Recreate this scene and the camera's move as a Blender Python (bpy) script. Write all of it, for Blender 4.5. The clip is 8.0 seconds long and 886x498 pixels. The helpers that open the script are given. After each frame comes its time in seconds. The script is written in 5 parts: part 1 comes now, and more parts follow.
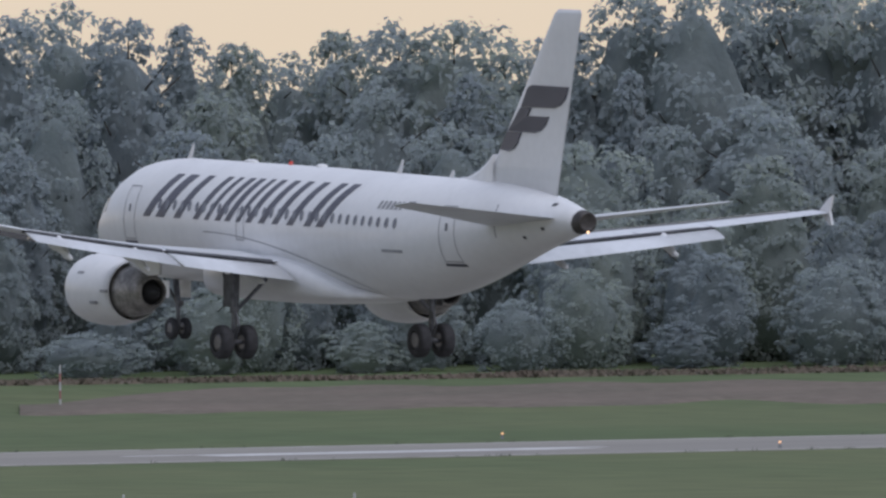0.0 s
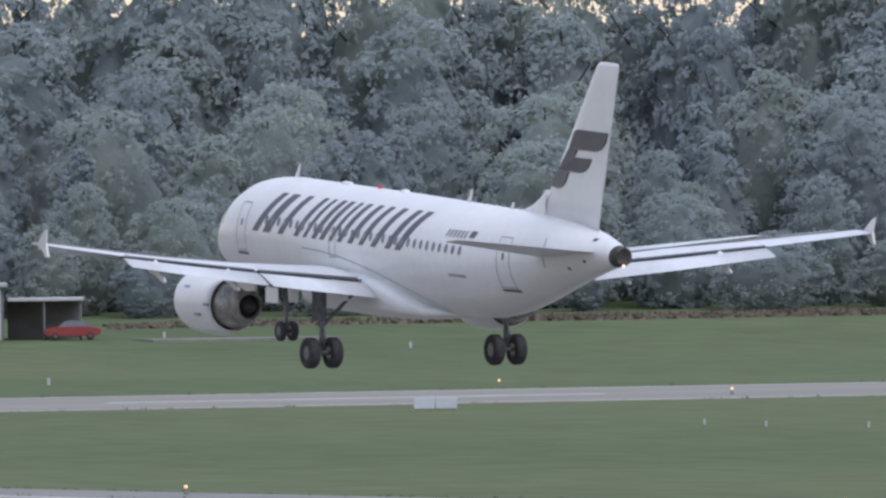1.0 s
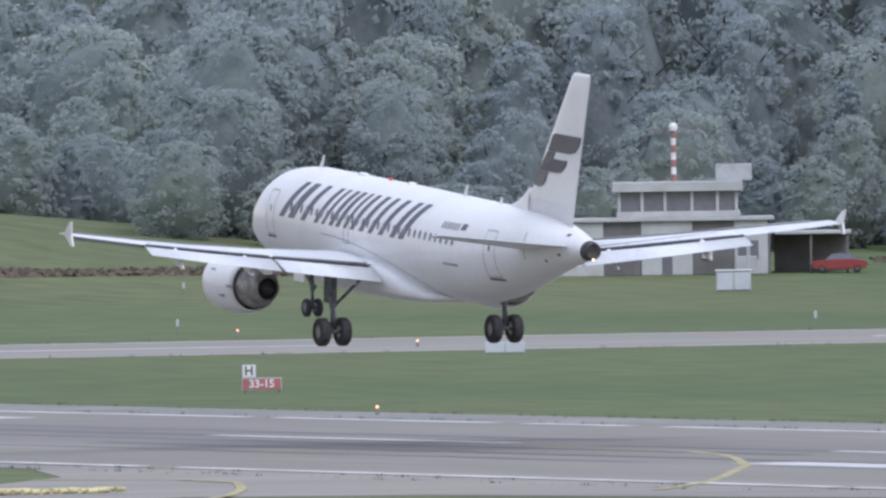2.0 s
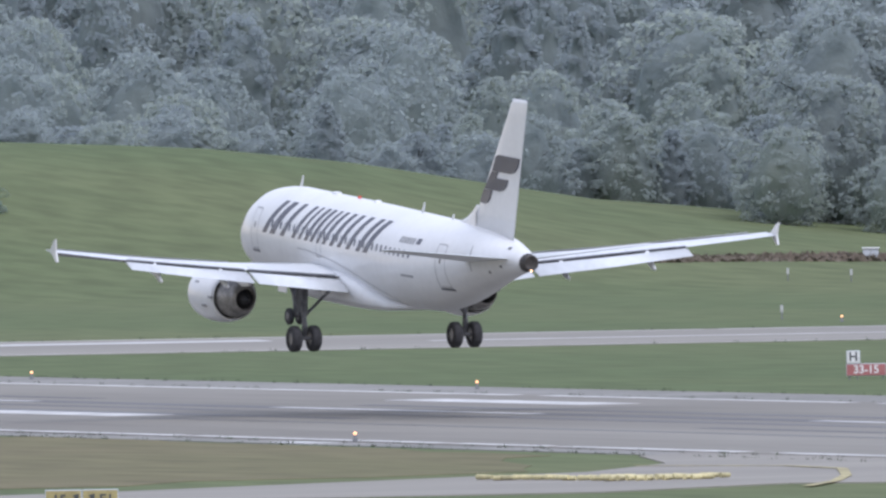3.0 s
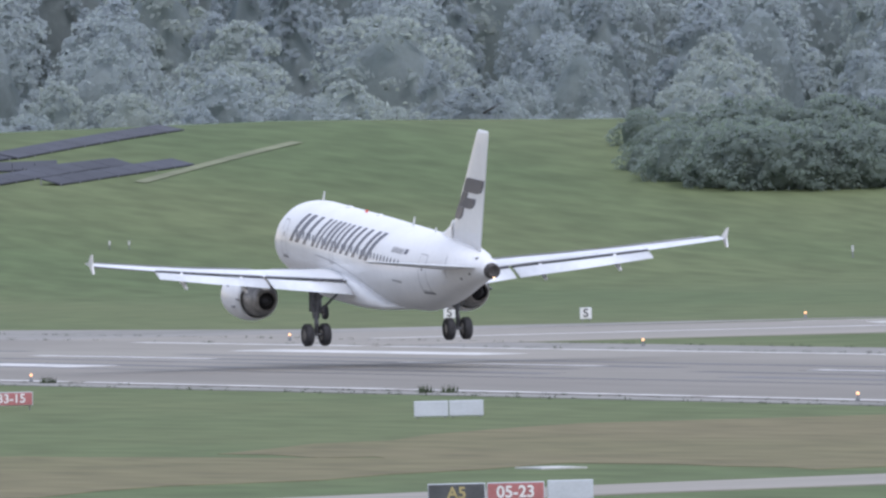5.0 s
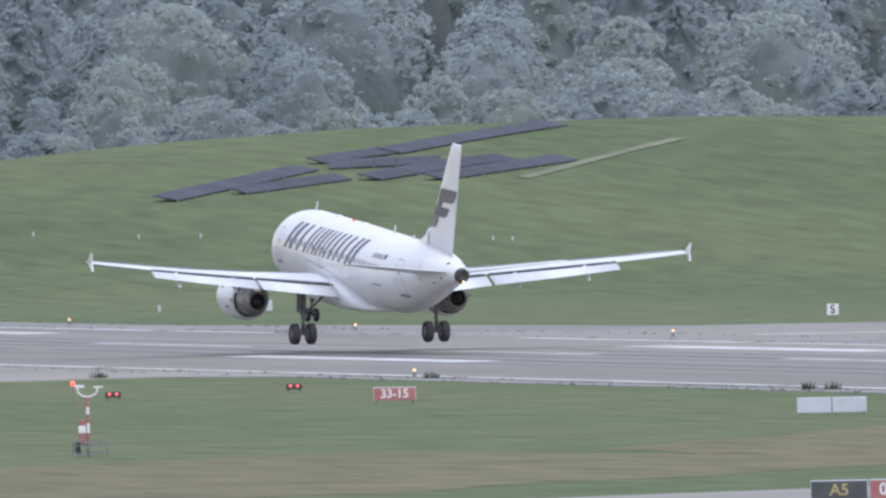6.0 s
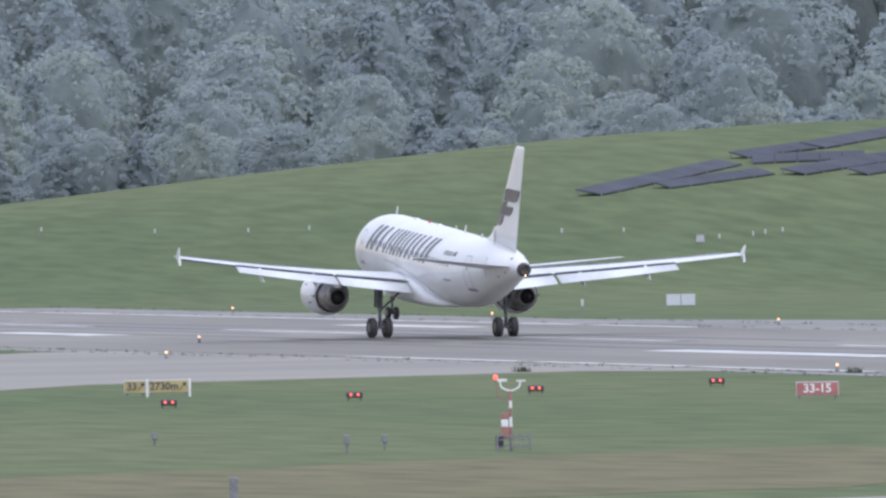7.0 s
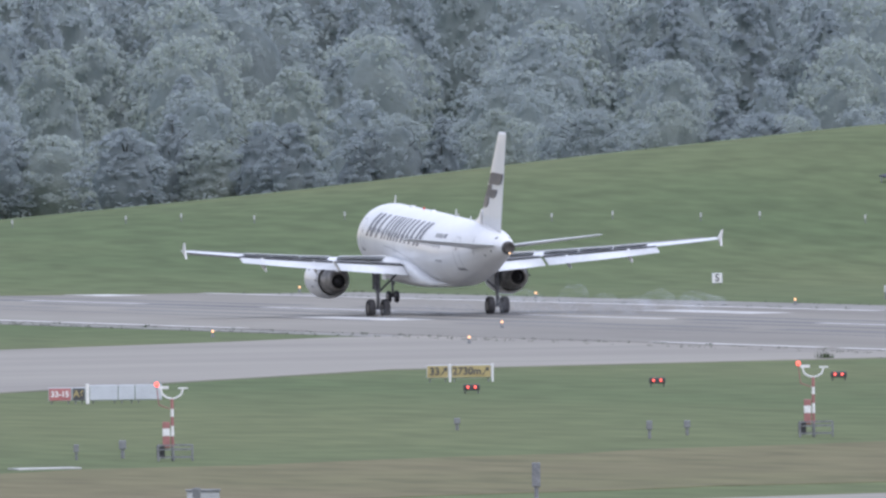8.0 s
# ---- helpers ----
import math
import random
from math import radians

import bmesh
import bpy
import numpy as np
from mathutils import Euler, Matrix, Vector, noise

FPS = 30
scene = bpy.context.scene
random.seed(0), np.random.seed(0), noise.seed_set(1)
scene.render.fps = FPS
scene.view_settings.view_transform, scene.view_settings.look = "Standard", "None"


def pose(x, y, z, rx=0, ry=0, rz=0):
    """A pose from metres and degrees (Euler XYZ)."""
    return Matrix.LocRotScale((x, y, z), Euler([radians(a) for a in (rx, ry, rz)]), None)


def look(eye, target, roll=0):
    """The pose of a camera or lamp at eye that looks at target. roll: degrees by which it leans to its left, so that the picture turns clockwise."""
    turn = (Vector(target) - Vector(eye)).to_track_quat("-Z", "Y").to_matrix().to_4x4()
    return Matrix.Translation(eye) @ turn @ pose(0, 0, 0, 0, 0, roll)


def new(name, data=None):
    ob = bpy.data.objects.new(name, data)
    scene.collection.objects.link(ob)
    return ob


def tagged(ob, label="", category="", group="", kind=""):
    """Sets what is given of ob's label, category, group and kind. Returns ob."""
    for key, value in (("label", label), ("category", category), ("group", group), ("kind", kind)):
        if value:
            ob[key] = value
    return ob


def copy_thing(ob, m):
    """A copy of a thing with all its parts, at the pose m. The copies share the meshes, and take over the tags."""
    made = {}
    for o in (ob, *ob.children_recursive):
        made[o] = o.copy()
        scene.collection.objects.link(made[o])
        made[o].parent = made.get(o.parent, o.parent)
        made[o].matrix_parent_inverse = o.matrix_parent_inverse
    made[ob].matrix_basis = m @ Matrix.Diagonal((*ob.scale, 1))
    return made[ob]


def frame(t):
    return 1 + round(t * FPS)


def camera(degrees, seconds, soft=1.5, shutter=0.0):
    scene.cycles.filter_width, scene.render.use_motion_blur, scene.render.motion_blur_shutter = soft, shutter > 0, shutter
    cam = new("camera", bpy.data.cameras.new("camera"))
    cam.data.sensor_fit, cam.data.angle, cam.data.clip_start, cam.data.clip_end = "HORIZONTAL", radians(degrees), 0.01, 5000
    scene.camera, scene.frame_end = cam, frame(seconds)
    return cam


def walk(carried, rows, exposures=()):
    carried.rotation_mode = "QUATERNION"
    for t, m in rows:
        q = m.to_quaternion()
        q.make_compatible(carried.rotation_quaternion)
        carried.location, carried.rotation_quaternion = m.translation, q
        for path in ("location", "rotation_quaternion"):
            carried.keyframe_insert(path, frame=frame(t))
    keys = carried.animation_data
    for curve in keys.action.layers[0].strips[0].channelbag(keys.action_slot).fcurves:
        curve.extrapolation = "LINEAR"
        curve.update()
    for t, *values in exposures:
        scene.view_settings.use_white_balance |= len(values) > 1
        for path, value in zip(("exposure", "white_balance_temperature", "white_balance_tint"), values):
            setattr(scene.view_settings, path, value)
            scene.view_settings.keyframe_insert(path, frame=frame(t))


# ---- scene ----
# A landing airliner seen through a long lens from a terrace beside two crossing runways.
# World: camera over the origin, the landing runway runs along +Y at x = 305.6.
cam = camera(2.855, 8.0, soft=2.6)
EYE = (0.0, 0.0, 14.14)
PAN = (  # seconds, bearing from +Y towards +X, tilt, lean, in degrees
    (0.0, 30.672, -0.115, -0.95),
    (0.5, 29.070, -0.187, -0.93),
    (1.0, 27.436, -0.299, -0.87),
    (1.2, 26.804, -0.341, -0.72),
    (1.5, 25.982, -0.410, -0.86),
    (1.7, 25.549, -0.441, -0.89),
    (2.8, 23.430, -0.508, -0.91),
    (3.0, 23.014, -0.493, -0.95),
    (3.5, 22.040, -0.474, -1.03),
    (4.0, 21.251, -0.471, -1.19),
    (4.5, 20.536, -0.496, -1.17),
    (5.0, 19.770, -0.512, -1.39),
    (5.2, 19.472, -0.519, -1.37),
    (6.3, 18.165, -0.483, -1.10),
    (6.5, 17.877, -0.476, -1.05),
    (7.0, 17.170, -0.490, -1.05),
    (7.5, 16.808, -0.550, -1.06),
    (8.0, 16.192, -0.521, -0.86),
)
FLIGHT = (  # seconds, place of the main wheels, pitch, bank, heading, in metres and degrees
    (0.0, 304.53, 520.89, 9.70, 2.21, 0.62, -1.47),
    (0.5, 304.68, 555.34, 8.21, 2.68, 0.54, -1.47),
    (1.0, 304.83, 589.67, 6.72, 3.55, 0.12, -1.47),
    (1.2, 304.89, 603.37, 6.23, 3.81, -0.00, -1.47),
    (1.5, 304.97, 623.89, 5.50, 4.21, 0.07, -1.47),
    (1.7, 305.03, 637.54, 5.12, 4.34, 0.17, -1.47),
    (2.8, 305.36, 712.31, 3.58, 4.28, -0.15, -1.47),
    (3.0, 305.42, 725.84, 3.37, 4.18, -0.22, -1.47),
    (3.5, 305.56, 759.59, 2.90, 3.90, -0.34, -1.47),
    (4.0, 305.71, 793.22, 2.46, 3.96, -0.46, -1.47),
    (4.5, 305.85, 826.74, 2.03, 4.23, -0.81, -1.47),
    (5.0, 306.00, 860.14, 1.65, 4.68, -0.86, -1.47),
    (5.2, 306.05, 873.46, 1.45, 4.79, -0.76, -1.47),
    (6.3, 306.37, 946.43, 0.85, 4.29, 0.77, -1.47),
    (6.5, 306.43, 959.64, 0.73, 4.10, 0.95, -1.47),
    (7.0, 306.57, 992.57, 0.52, 3.73, 0.82, -1.47),
    (7.5, 306.71, 1025.39, 0.42, 3.23, -0.06, -1.47),
    (8.0, 306.85, 1058.09, 0.37, 2.71, -0.41, -1.47),
)
# fov 2.855


def aim(bearing, tilt, lean):
    b, t = radians(bearing), radians(tilt)
    way = Vector((math.sin(b) * math.cos(t), math.cos(b) * math.cos(t), math.sin(t)))
    return look(EYE, Vector(EYE) + 100 * way, lean)


walk(cam, [(t, aim(b, e, r)) for t, b, e, r in PAN],
     exposures=[(0.0, -0.62, 5960, 17), (0.5, -0.50, 5960, 17), (1.0, -0.18, 5940, 17), (1.7, 0.02, 5940, 17), (3.0, 0.12, 5960, 17), (8.0, 0.18, 5920, 17)])

# ---- world and sun ----
SUN_BEARING, SUN_HEIGHT = 174.0, 51.0
world = bpy.data.worlds.new("hazy_sky")
scene.world = world
world.use_nodes = True
wn = world.node_tree
sky = wn.nodes.new("ShaderNodeTexSky")
sky.sky_type, sky.sun_disc = "NISHITA", False
sky.sun_elevation, sky.sun_rotation = radians(SUN_HEIGHT), radians(SUN_BEARING)
sky.air_density, sky.dust_density, sky.ozone_density = 1.2, 1.0, 1.2
# thin even cloud over the clear sky: warm low down, cool overhead
spot, axes, fade = wn.nodes.new("ShaderNodeTexCoord"), wn.nodes.new("ShaderNodeSeparateXYZ"), wn.nodes.new("ShaderNodeValToRGB")
wn.links.new(spot.outputs["Generated"], axes.inputs[0])
wn.links.new(axes.outputs["Z"], fade.inputs[0])
fade.color_ramp.elements[0].position, fade.color_ramp.elements[0].color = 0.0, (1.0, 0.80, 0.52, 1)
fade.color_ramp.elements[1].position, fade.color_ramp.elements[1].color = 1.0, (0.66, 0.73, 0.84, 1)
mid_sky = fade.color_ramp.elements.new(0.12)
mid_sky.color = (0.66, 0.68, 0.72, 1)
scale_up, blend = wn.nodes.new("ShaderNodeVectorMath"), wn.nodes.new("ShaderNodeMix")
scale_up.operation = "SCALE"
scale_up.inputs["Scale"].default_value = 9.5
blend.data_type = "RGBA"
blend.inputs[0].default_value = 0.8
wn.links.new(fade.outputs["Color"], scale_up.inputs[0])
wn.links.new(sky.outputs["Color"], blend.inputs[6])
wn.links.new(scale_up.outputs[0], blend.inputs[7])
wn.nodes["Background"].inputs["Strength"].default_value = 0.15
wn.links.new(blend.outputs[2], wn.nodes["Background"].inputs["Color"])
sun = new("sun", bpy.data.lights.new("sun", "SUN"))
sun.data.energy, sun.data.angle, sun.data.color = 1.9, radians(28), (1.0, 0.97, 0.92)
sb, sh = radians(SUN_BEARING), radians(SUN_HEIGHT)
sun.matrix_world = look(Vector((math.sin(sb) * math.cos(sh), math.cos(sb) * math.cos(sh), math.sin(sh))) * 100, (0, 0, 0))


# ---- materials ----
def material(name, base, rough=0.6, metal=0.0, vary=0.12, scale=1.5, fine=12.0, bump=0.0, second=None, spec=0.5, stretch=None, random_tint=0.0, mask=0.5):
    """A surface with two scales of variation, an optional second colour in patches, and fine relief."""
    m = bpy.data.materials.new(name)
    m.use_nodes = True
    n, l = m.node_tree.nodes, m.node_tree.links
    p = n["Principled BSDF"]
    p.inputs["Roughness"].default_value, p.inputs["Metallic"].default_value = rough, metal
    p.inputs["Specular IOR Level"].default_value = spec
    co = n.new("ShaderNodeTexCoord")
    source = co.outputs["Object"]
    if stretch:
        mp = n.new("ShaderNodeMapping")
        mp.inputs["Scale"].default_value = stretch
        l.new(source, mp.inputs["Vector"])
        source = mp.outputs["Vector"]
    big, small = n.new("ShaderNodeTexNoise"), n.new("ShaderNodeTexNoise")
    big.inputs["Scale"].default_value, small.inputs["Scale"].default_value = scale, fine
    big.inputs["Detail"].default_value, small.inputs["Detail"].default_value = 5, 4
    l.new(source, big.inputs["Vector"])
    l.new(source, small.inputs["Vector"])
    mix = n.new("ShaderNodeMix")
    mix.data_type = "RGBA"
    other = second or tuple(c * (1 - 2 * vary) for c in base)
    mix.inputs[6].default_value, mix.inputs[7].default_value = (*base, 1), (*other, 1)
    ramp = n.new("ShaderNodeMapRange")
    ramp.inputs["From Min"].default_value, ramp.inputs["From Max"].default_value = mask - 0.13, mask + 0.13
    l.new(big.outputs["Fac"], ramp.inputs["Value"])
    l.new(ramp.outputs["Result"], mix.inputs[0])
    hsv = n.new("ShaderNodeHueSaturation")
    vr = n.new("ShaderNodeMapRange")
    vr.inputs["From Min"].default_value, vr.inputs["From Max"].default_value = 0.3, 0.7
    vr.inputs["To Min"].default_value, vr.inputs["To Max"].default_value = 1 - vary, 1 + vary
    l.new(small.outputs["Fac"], vr.inputs["Value"])
    value = vr.outputs["Result"]
    if random_tint:
        info, rr, mul = n.new("ShaderNodeObjectInfo"), n.new("ShaderNodeMapRange"), n.new("ShaderNodeMath")
        rr.inputs["To Min"].default_value, rr.inputs["To Max"].default_value = 1 - random_tint, 1 + random_tint
        mul.operation = "MULTIPLY"
        l.new(info.outputs["Random"], rr.inputs["Value"])
        l.new(rr.outputs["Result"], mul.inputs[0])
        l.new(value, mul.inputs[1])
        value = mul.outputs["Value"]
    l.new(value, hsv.inputs["Value"])
    l.new(mix.outputs[2], hsv.inputs["Color"])
    l.new(hsv.outputs["Color"], p.inputs["Base Color"])
    if bump:
        b = n.new("ShaderNodeBump")
        b.inputs["Strength"].default_value, b.inputs["Distance"].default_value = 0.6, bump
        l.new(small.outputs["Fac"], b.inputs["Height"])
        l.new(b.outputs["Normal"], p.inputs["Normal"])
    return m


def glowing(name, colour, strength):
    m = bpy.data.materials.new(name)
    m.use_nodes = True
    p = m.node_tree.nodes["Principled BSDF"]
    p.inputs["Base Color"].default_value = (*colour, 1)
    p.inputs["Emission Color"].default_value, p.inputs["Emission Strength"].default_value = (*colour, 1), strength
    return m


def leafy(name, base, second, haze_sheen=0.5):
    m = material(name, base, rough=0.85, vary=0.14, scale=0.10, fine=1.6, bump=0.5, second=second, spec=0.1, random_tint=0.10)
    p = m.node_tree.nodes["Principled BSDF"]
    # a blue-white sheen imitates haze over the leaves
    p.inputs["Sheen Weight"].default_value, p.inputs["Sheen Roughness"].default_value = haze_sheen, 0.8
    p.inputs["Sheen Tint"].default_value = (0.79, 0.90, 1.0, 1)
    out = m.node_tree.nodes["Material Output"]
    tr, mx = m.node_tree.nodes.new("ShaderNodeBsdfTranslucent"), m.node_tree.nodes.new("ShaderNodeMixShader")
    # colour raised 3.5 times to lift the shaded leaves
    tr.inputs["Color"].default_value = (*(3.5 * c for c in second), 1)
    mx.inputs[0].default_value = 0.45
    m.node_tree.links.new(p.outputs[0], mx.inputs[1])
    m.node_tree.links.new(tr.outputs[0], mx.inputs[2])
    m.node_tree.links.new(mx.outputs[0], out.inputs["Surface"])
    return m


WHITE = material("white_aircraft_paint", (0.673, 0.678, 0.682), rough=0.28, vary=0.03, scale=0.35, fine=3.0)
WING_TOP = material("pale_grey_wing_paint", (0.627, 0.646, 0.665), rough=0.30, vary=0.07, scale=0.5, fine=4.0, stretch=(1, 0.4, 1))
NAVY = material("dark_blue_grey_livery_paint", (0.060, 0.062, 0.085), rough=0.35, vary=0.05)
WINDOW_GLASS = material("dark_cabin_window", (0.15, 0.155, 0.18), rough=0.12, vary=0.08, scale=3)
LINE_GREY = material("grey_panel_seam", (0.30, 0.305, 0.32), rough=0.5, vary=0.1)
DARK_GAP = material("dark_cove_lining", (0.07, 0.072, 0.08), rough=0.6, vary=0.2)
TYRE = material("black_tyre_rubber", (0.042, 0.042, 0.047), rough=0.85, vary=0.2, scale=6, fine=40)
GEAR = material("grey_landing_gear_metal", (0.16, 0.165, 0.18), rough=0.45, metal=0.4, vary=0.2, scale=4, fine=20)
HUB = material("silver_wheel_hub", (0.16, 0.16, 0.17), rough=0.4, metal=0.6, vary=0.15, scale=6)
# stained metal, its base colour lightened to paint in haze
NOZZLE = material("hazed_heat_stained_exhaust_metal", (0.33, 0.315, 0.30), rough=0.45, metal=0.4, vary=0.25, scale=2.0, fine=9.0)
TAIL_METAL = material("dark_heat_stained_tail_metal", (0.075, 0.068, 0.064), rough=0.5, metal=0.3, vary=0.3, scale=3.0, fine=12.0)
SOOT = material("sooty_exhaust_lining", (0.03, 0.03, 0.034), rough=0.7, vary=0.2)
BARE = material("bare_polished_metal", (0.62, 0.62, 0.64), rough=0.25, metal=0.9, vary=0.08)
GRASS = material("mown_grass", (0.088, 0.118, 0.054), rough=0.95, vary=0.18, scale=0.018, fine=0.5, bump=0.05, second=(0.117, 0.136, 0.065), spec=0.15, stretch=(1, 0.25, 1))
DRY = material("dry_brown_grass", (0.150, 0.134, 0.078), rough=0.95, vary=0.2, scale=0.05, fine=0.5, bump=0.06, second=(0.136, 0.130, 0.070), spec=0.15, stretch=(1, 0.25, 1))
BANK = material("tall_dry_grass_bank", (0.168, 0.138, 0.112), rough=0.95, vary=0.18, scale=0.06, fine=0.8, bump=0.1, second=(0.140, 0.122, 0.096), spec=0.1)
ASPHALT = material("worn_grey_runway_asphalt", (0.222, 0.207, 0.177), rough=0.75, vary=0.10, scale=0.05, fine=0.5, second=(0.168, 0.155, 0.134), stretch=(1, 0.12, 1), spec=0.4)
ASPHALT_X = material("worn_cross_runway_asphalt", (0.243, 0.226, 0.194), rough=0.75, vary=0.10, scale=0.05, fine=0.5, second=(0.202, 0.187, 0.163), stretch=(0.12, 1, 1), spec=0.4)
SHOULDER = material("pale_concrete_shoulder", (0.226, 0.217, 0.200), rough=0.85, vary=0.15, scale=0.08, fine=0.9, second=(0.166, 0.162, 0.146))
RUBBER = material("tyre_rubber_deposit", (0.085, 0.085, 0.092), rough=0.6, vary=0.25, scale=0.2, fine=2.0, stretch=(1, 0.06, 1))
MARKING = material("worn_white_runway_paint", (0.56, 0.555, 0.54), rough=0.7, vary=0.14, scale=0.3, fine=2.5, second=(0.40, 0.395, 0.38))
SLAB = material("pale_weathered_concrete", (0.50, 0.50, 0.49), rough=0.85, vary=0.15, scale=0.6, fine=4)
YELLOW = material("worn_yellow_taxi_paint", (0.40, 0.345, 0.17), rough=0.7, vary=0.18, scale=0.4, fine=3)
TRACK = material("yellowed_grass_track", (0.175, 0.19, 0.11), rough=0.95, vary=0.15, scale=0.1, fine=0.6)
WEED = material("dark_verge_weeds", (0.068, 0.095, 0.045), rough=0.95, vary=0.3, scale=0.8, fine=4)
BARK = material("dark_tree_bark", (0.07, 0.06, 0.05), rough=0.95, vary=0.25, scale=1.0, fine=8)
# the wood's three leaf colours are paled and blued to paint in haze
LEAF_A = leafy("hazed_blue_green_foliage", (0.140, 0.159, 0.166), (0.151, 0.170, 0.168))
LEAF_B = leafy("hazed_grey_green_foliage", (0.146, 0.166, 0.166), (0.159, 0.178, 0.166))
LEAF_C = leafy("hazed_olive_foliage", (0.154, 0.174, 0.161), (0.168, 0.186, 0.158))
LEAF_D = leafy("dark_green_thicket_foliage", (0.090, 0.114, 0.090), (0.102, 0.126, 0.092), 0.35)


# ---- building helpers ----
def mesh_of(name, verts, faces, mat, smooth=False):
    me = bpy.data.meshes.new(name)
    me.from_pydata(verts, [], faces)
    for m in (mat if isinstance(mat, (list, tuple)) else [mat]):
        me.materials.append(m)
    me.update()
    if smooth:
        me.polygons.foreach_set("use_smooth", [True] * len(me.polygons))
    return me


def part(name, bm, mat, parent=None, label="", smooth=False, at=None):
    """Links a bmesh as one mesh object, under a thing or a part."""
    bmesh.ops.recalc_face_normals(bm, faces=bm.faces)
    me = bpy.data.meshes.new(name)
    bm.to_mesh(me)
    bm.free()
    me.materials.append(mat)
    if smooth:
        me.polygons.foreach_set("use_smooth", [True] * len(me.polygons))
    ob = new(name, me)
    if parent:
        ob.parent = parent
    if at is not None:
        ob.matrix_basis = at
    if label:
        ob["label"] = label
    return ob


def box(bm, x0, x1, y0, y1, z0, z1, bevel=0.0):
    made = bmesh.ops.create_cube(bm, size=1.0)["verts"]
    for v in made:
        v.co = Vector((x0 + (v.co.x + .5) * (x1 - x0), y0 + (v.co.y + .5) * (y1 - y0), z0 + (v.co.z + .5) * (z1 - z0)))
    if bevel:
        edges = list({e for v in made for e in v.link_edges})
        bmesh.ops.bevel(bm, geom=edges, offset=bevel, segments=1, affect="EDGES")
    return bm


def tube(bm, a, b, r0, r1=None, seg=10, caps=True):
    """A round bar from a to b."""
    a, b = Vector(a), Vector(b)
    r1 = r0 if r1 is None else r1
    m = Matrix.Translation((a + b) / 2) @ (b - a).to_track_quat("Z", "Y").to_matrix().to_4x4()
    bmesh.ops.create_cone(bm, cap_ends=caps, segments=seg, radius1=r0, radius2=r1, depth=(b - a).length, matrix=m)
    return bm


def loft(bm, rings, cap=True):
    """Joins rings of equal length into a closed skin."""
    rows = [[bm.verts.new(c) for c in ring] for ring in rings]
    k = len(rows[0])
    for r0, r1 in zip(rows, rows[1:]):
        for i in range(k):
            bm.faces.new((r0[i], r0[(i + 1) % k], r1[(i + 1) % k], r1[i]))
    if cap:
        bm.faces.new(rows[0][::-1])
        bm.faces.new(rows[-1])
    return bm


def revolve(bm, profile, seg=32, at=Matrix.Identity(4)):
    """Turns (along -y, radius) pairs round the y axis."""
    rings = []
    for a, r in profile:
        rings.append([at @ Vector((r * math.cos(2 * math.pi * i / seg), -a, r * math.sin(2 * math.pi * i / seg))) for i in range(seg)])
    return loft(bm, rings, cap=False)


def smooth01(v):
    v = min(1.0, max(0.0, v))
    return v * v * (3 - 2 * v)


def between(v, table):
    for (a, b), (c, d) in zip(table, table[1:]):
        if v <= c:
            return b + (d - b) * max(0.0, v - a) / (c - a)
    return table[-1][1]


# ---- ground ----
CREST = ((0, 0.0), (10, 1.0), (13.5, 2.5), (14.77, 4.2), (15.68, 6.2), (16.6, 8.7), (17.6, 11.15), (18.3, 12.05), (19.3, 12.5),
         (20.3, 12.0), (21.3, 11.8), (22.2, 10.8), (22.7, 9.4), (23.2, 7.2), (23.5, 5.9), (23.9, 5.0), (24.55, 3.2), (25.5, 2.3), (28, 2.2), (33, 2.0), (60, 0.0), (360, 0.0))
CREST_AT, FOOT_AT = 1420.0, 1225.0


def height(x, y):
    """The lie of the land: flat airfield, a long grassy rise, wooded slopes behind."""
    r, az = math.hypot(x, y), math.degrees(math.atan2(x, y)) % 360
    crest = between(az, CREST)
    z = crest * smooth01((r - FOOT_AT) / (CREST_AT + 25 - FOOT_AT))
    if r > CREST_AT:
        fall = smooth01((r - CREST_AT) / 60)
        z = z * (1 - fall) + min(crest, 2.5) * fall
        if 8 < az < 60:
            z += 13.0 * smooth01((r - 1500) / 500)
    return z


def build_ground():
    azs = [a for a in range(-180, 10, 10)] + [10 + 0.25 * i for i in range(0, 113)] + [a for a in range(40, 180, 10)]
    rs = [1, 60, 150, 250, 350, 450, 550, 650, 750, 850, 950, 1050, 1150, 1200] + [1215 + 10 * i for i in range(30)] + [1550, 1600, 1700, 1800, 1900, 2000, 2200, 2600, 3200, 4000, 4900]
    verts = [(r * math.sin(radians(a)), r * math.cos(radians(a)), height(r * math.sin(radians(a)), r * math.cos(radians(a)))) for r in rs for a in azs]
    k = len(azs)
    faces = [(j * k + i, j * k + (i + 1) % k, (j + 1) * k + (i + 1) % k, (j + 1) * k + i) for j in range(len(rs) - 1) for i in range(k)]
    faces.append(tuple(range(k)))
    ob = new("ground", mesh_of("ground", verts, faces, GRASS, True))
    tagged(ob, "mown green airfield grass rising to a long low hill", "ground", kind="structure")


build_ground()

MID = 305.6                       # runway centre
XT = radians(103.2)               # bearing of the cross runway
XN, XF = -982.4, -1038.7          # its near and far edge
XDIR, XNRM = Vector((math.sin(XT), math.cos(XT), 0)), Vector((math.cos(XT), -math.sin(XT), 0))


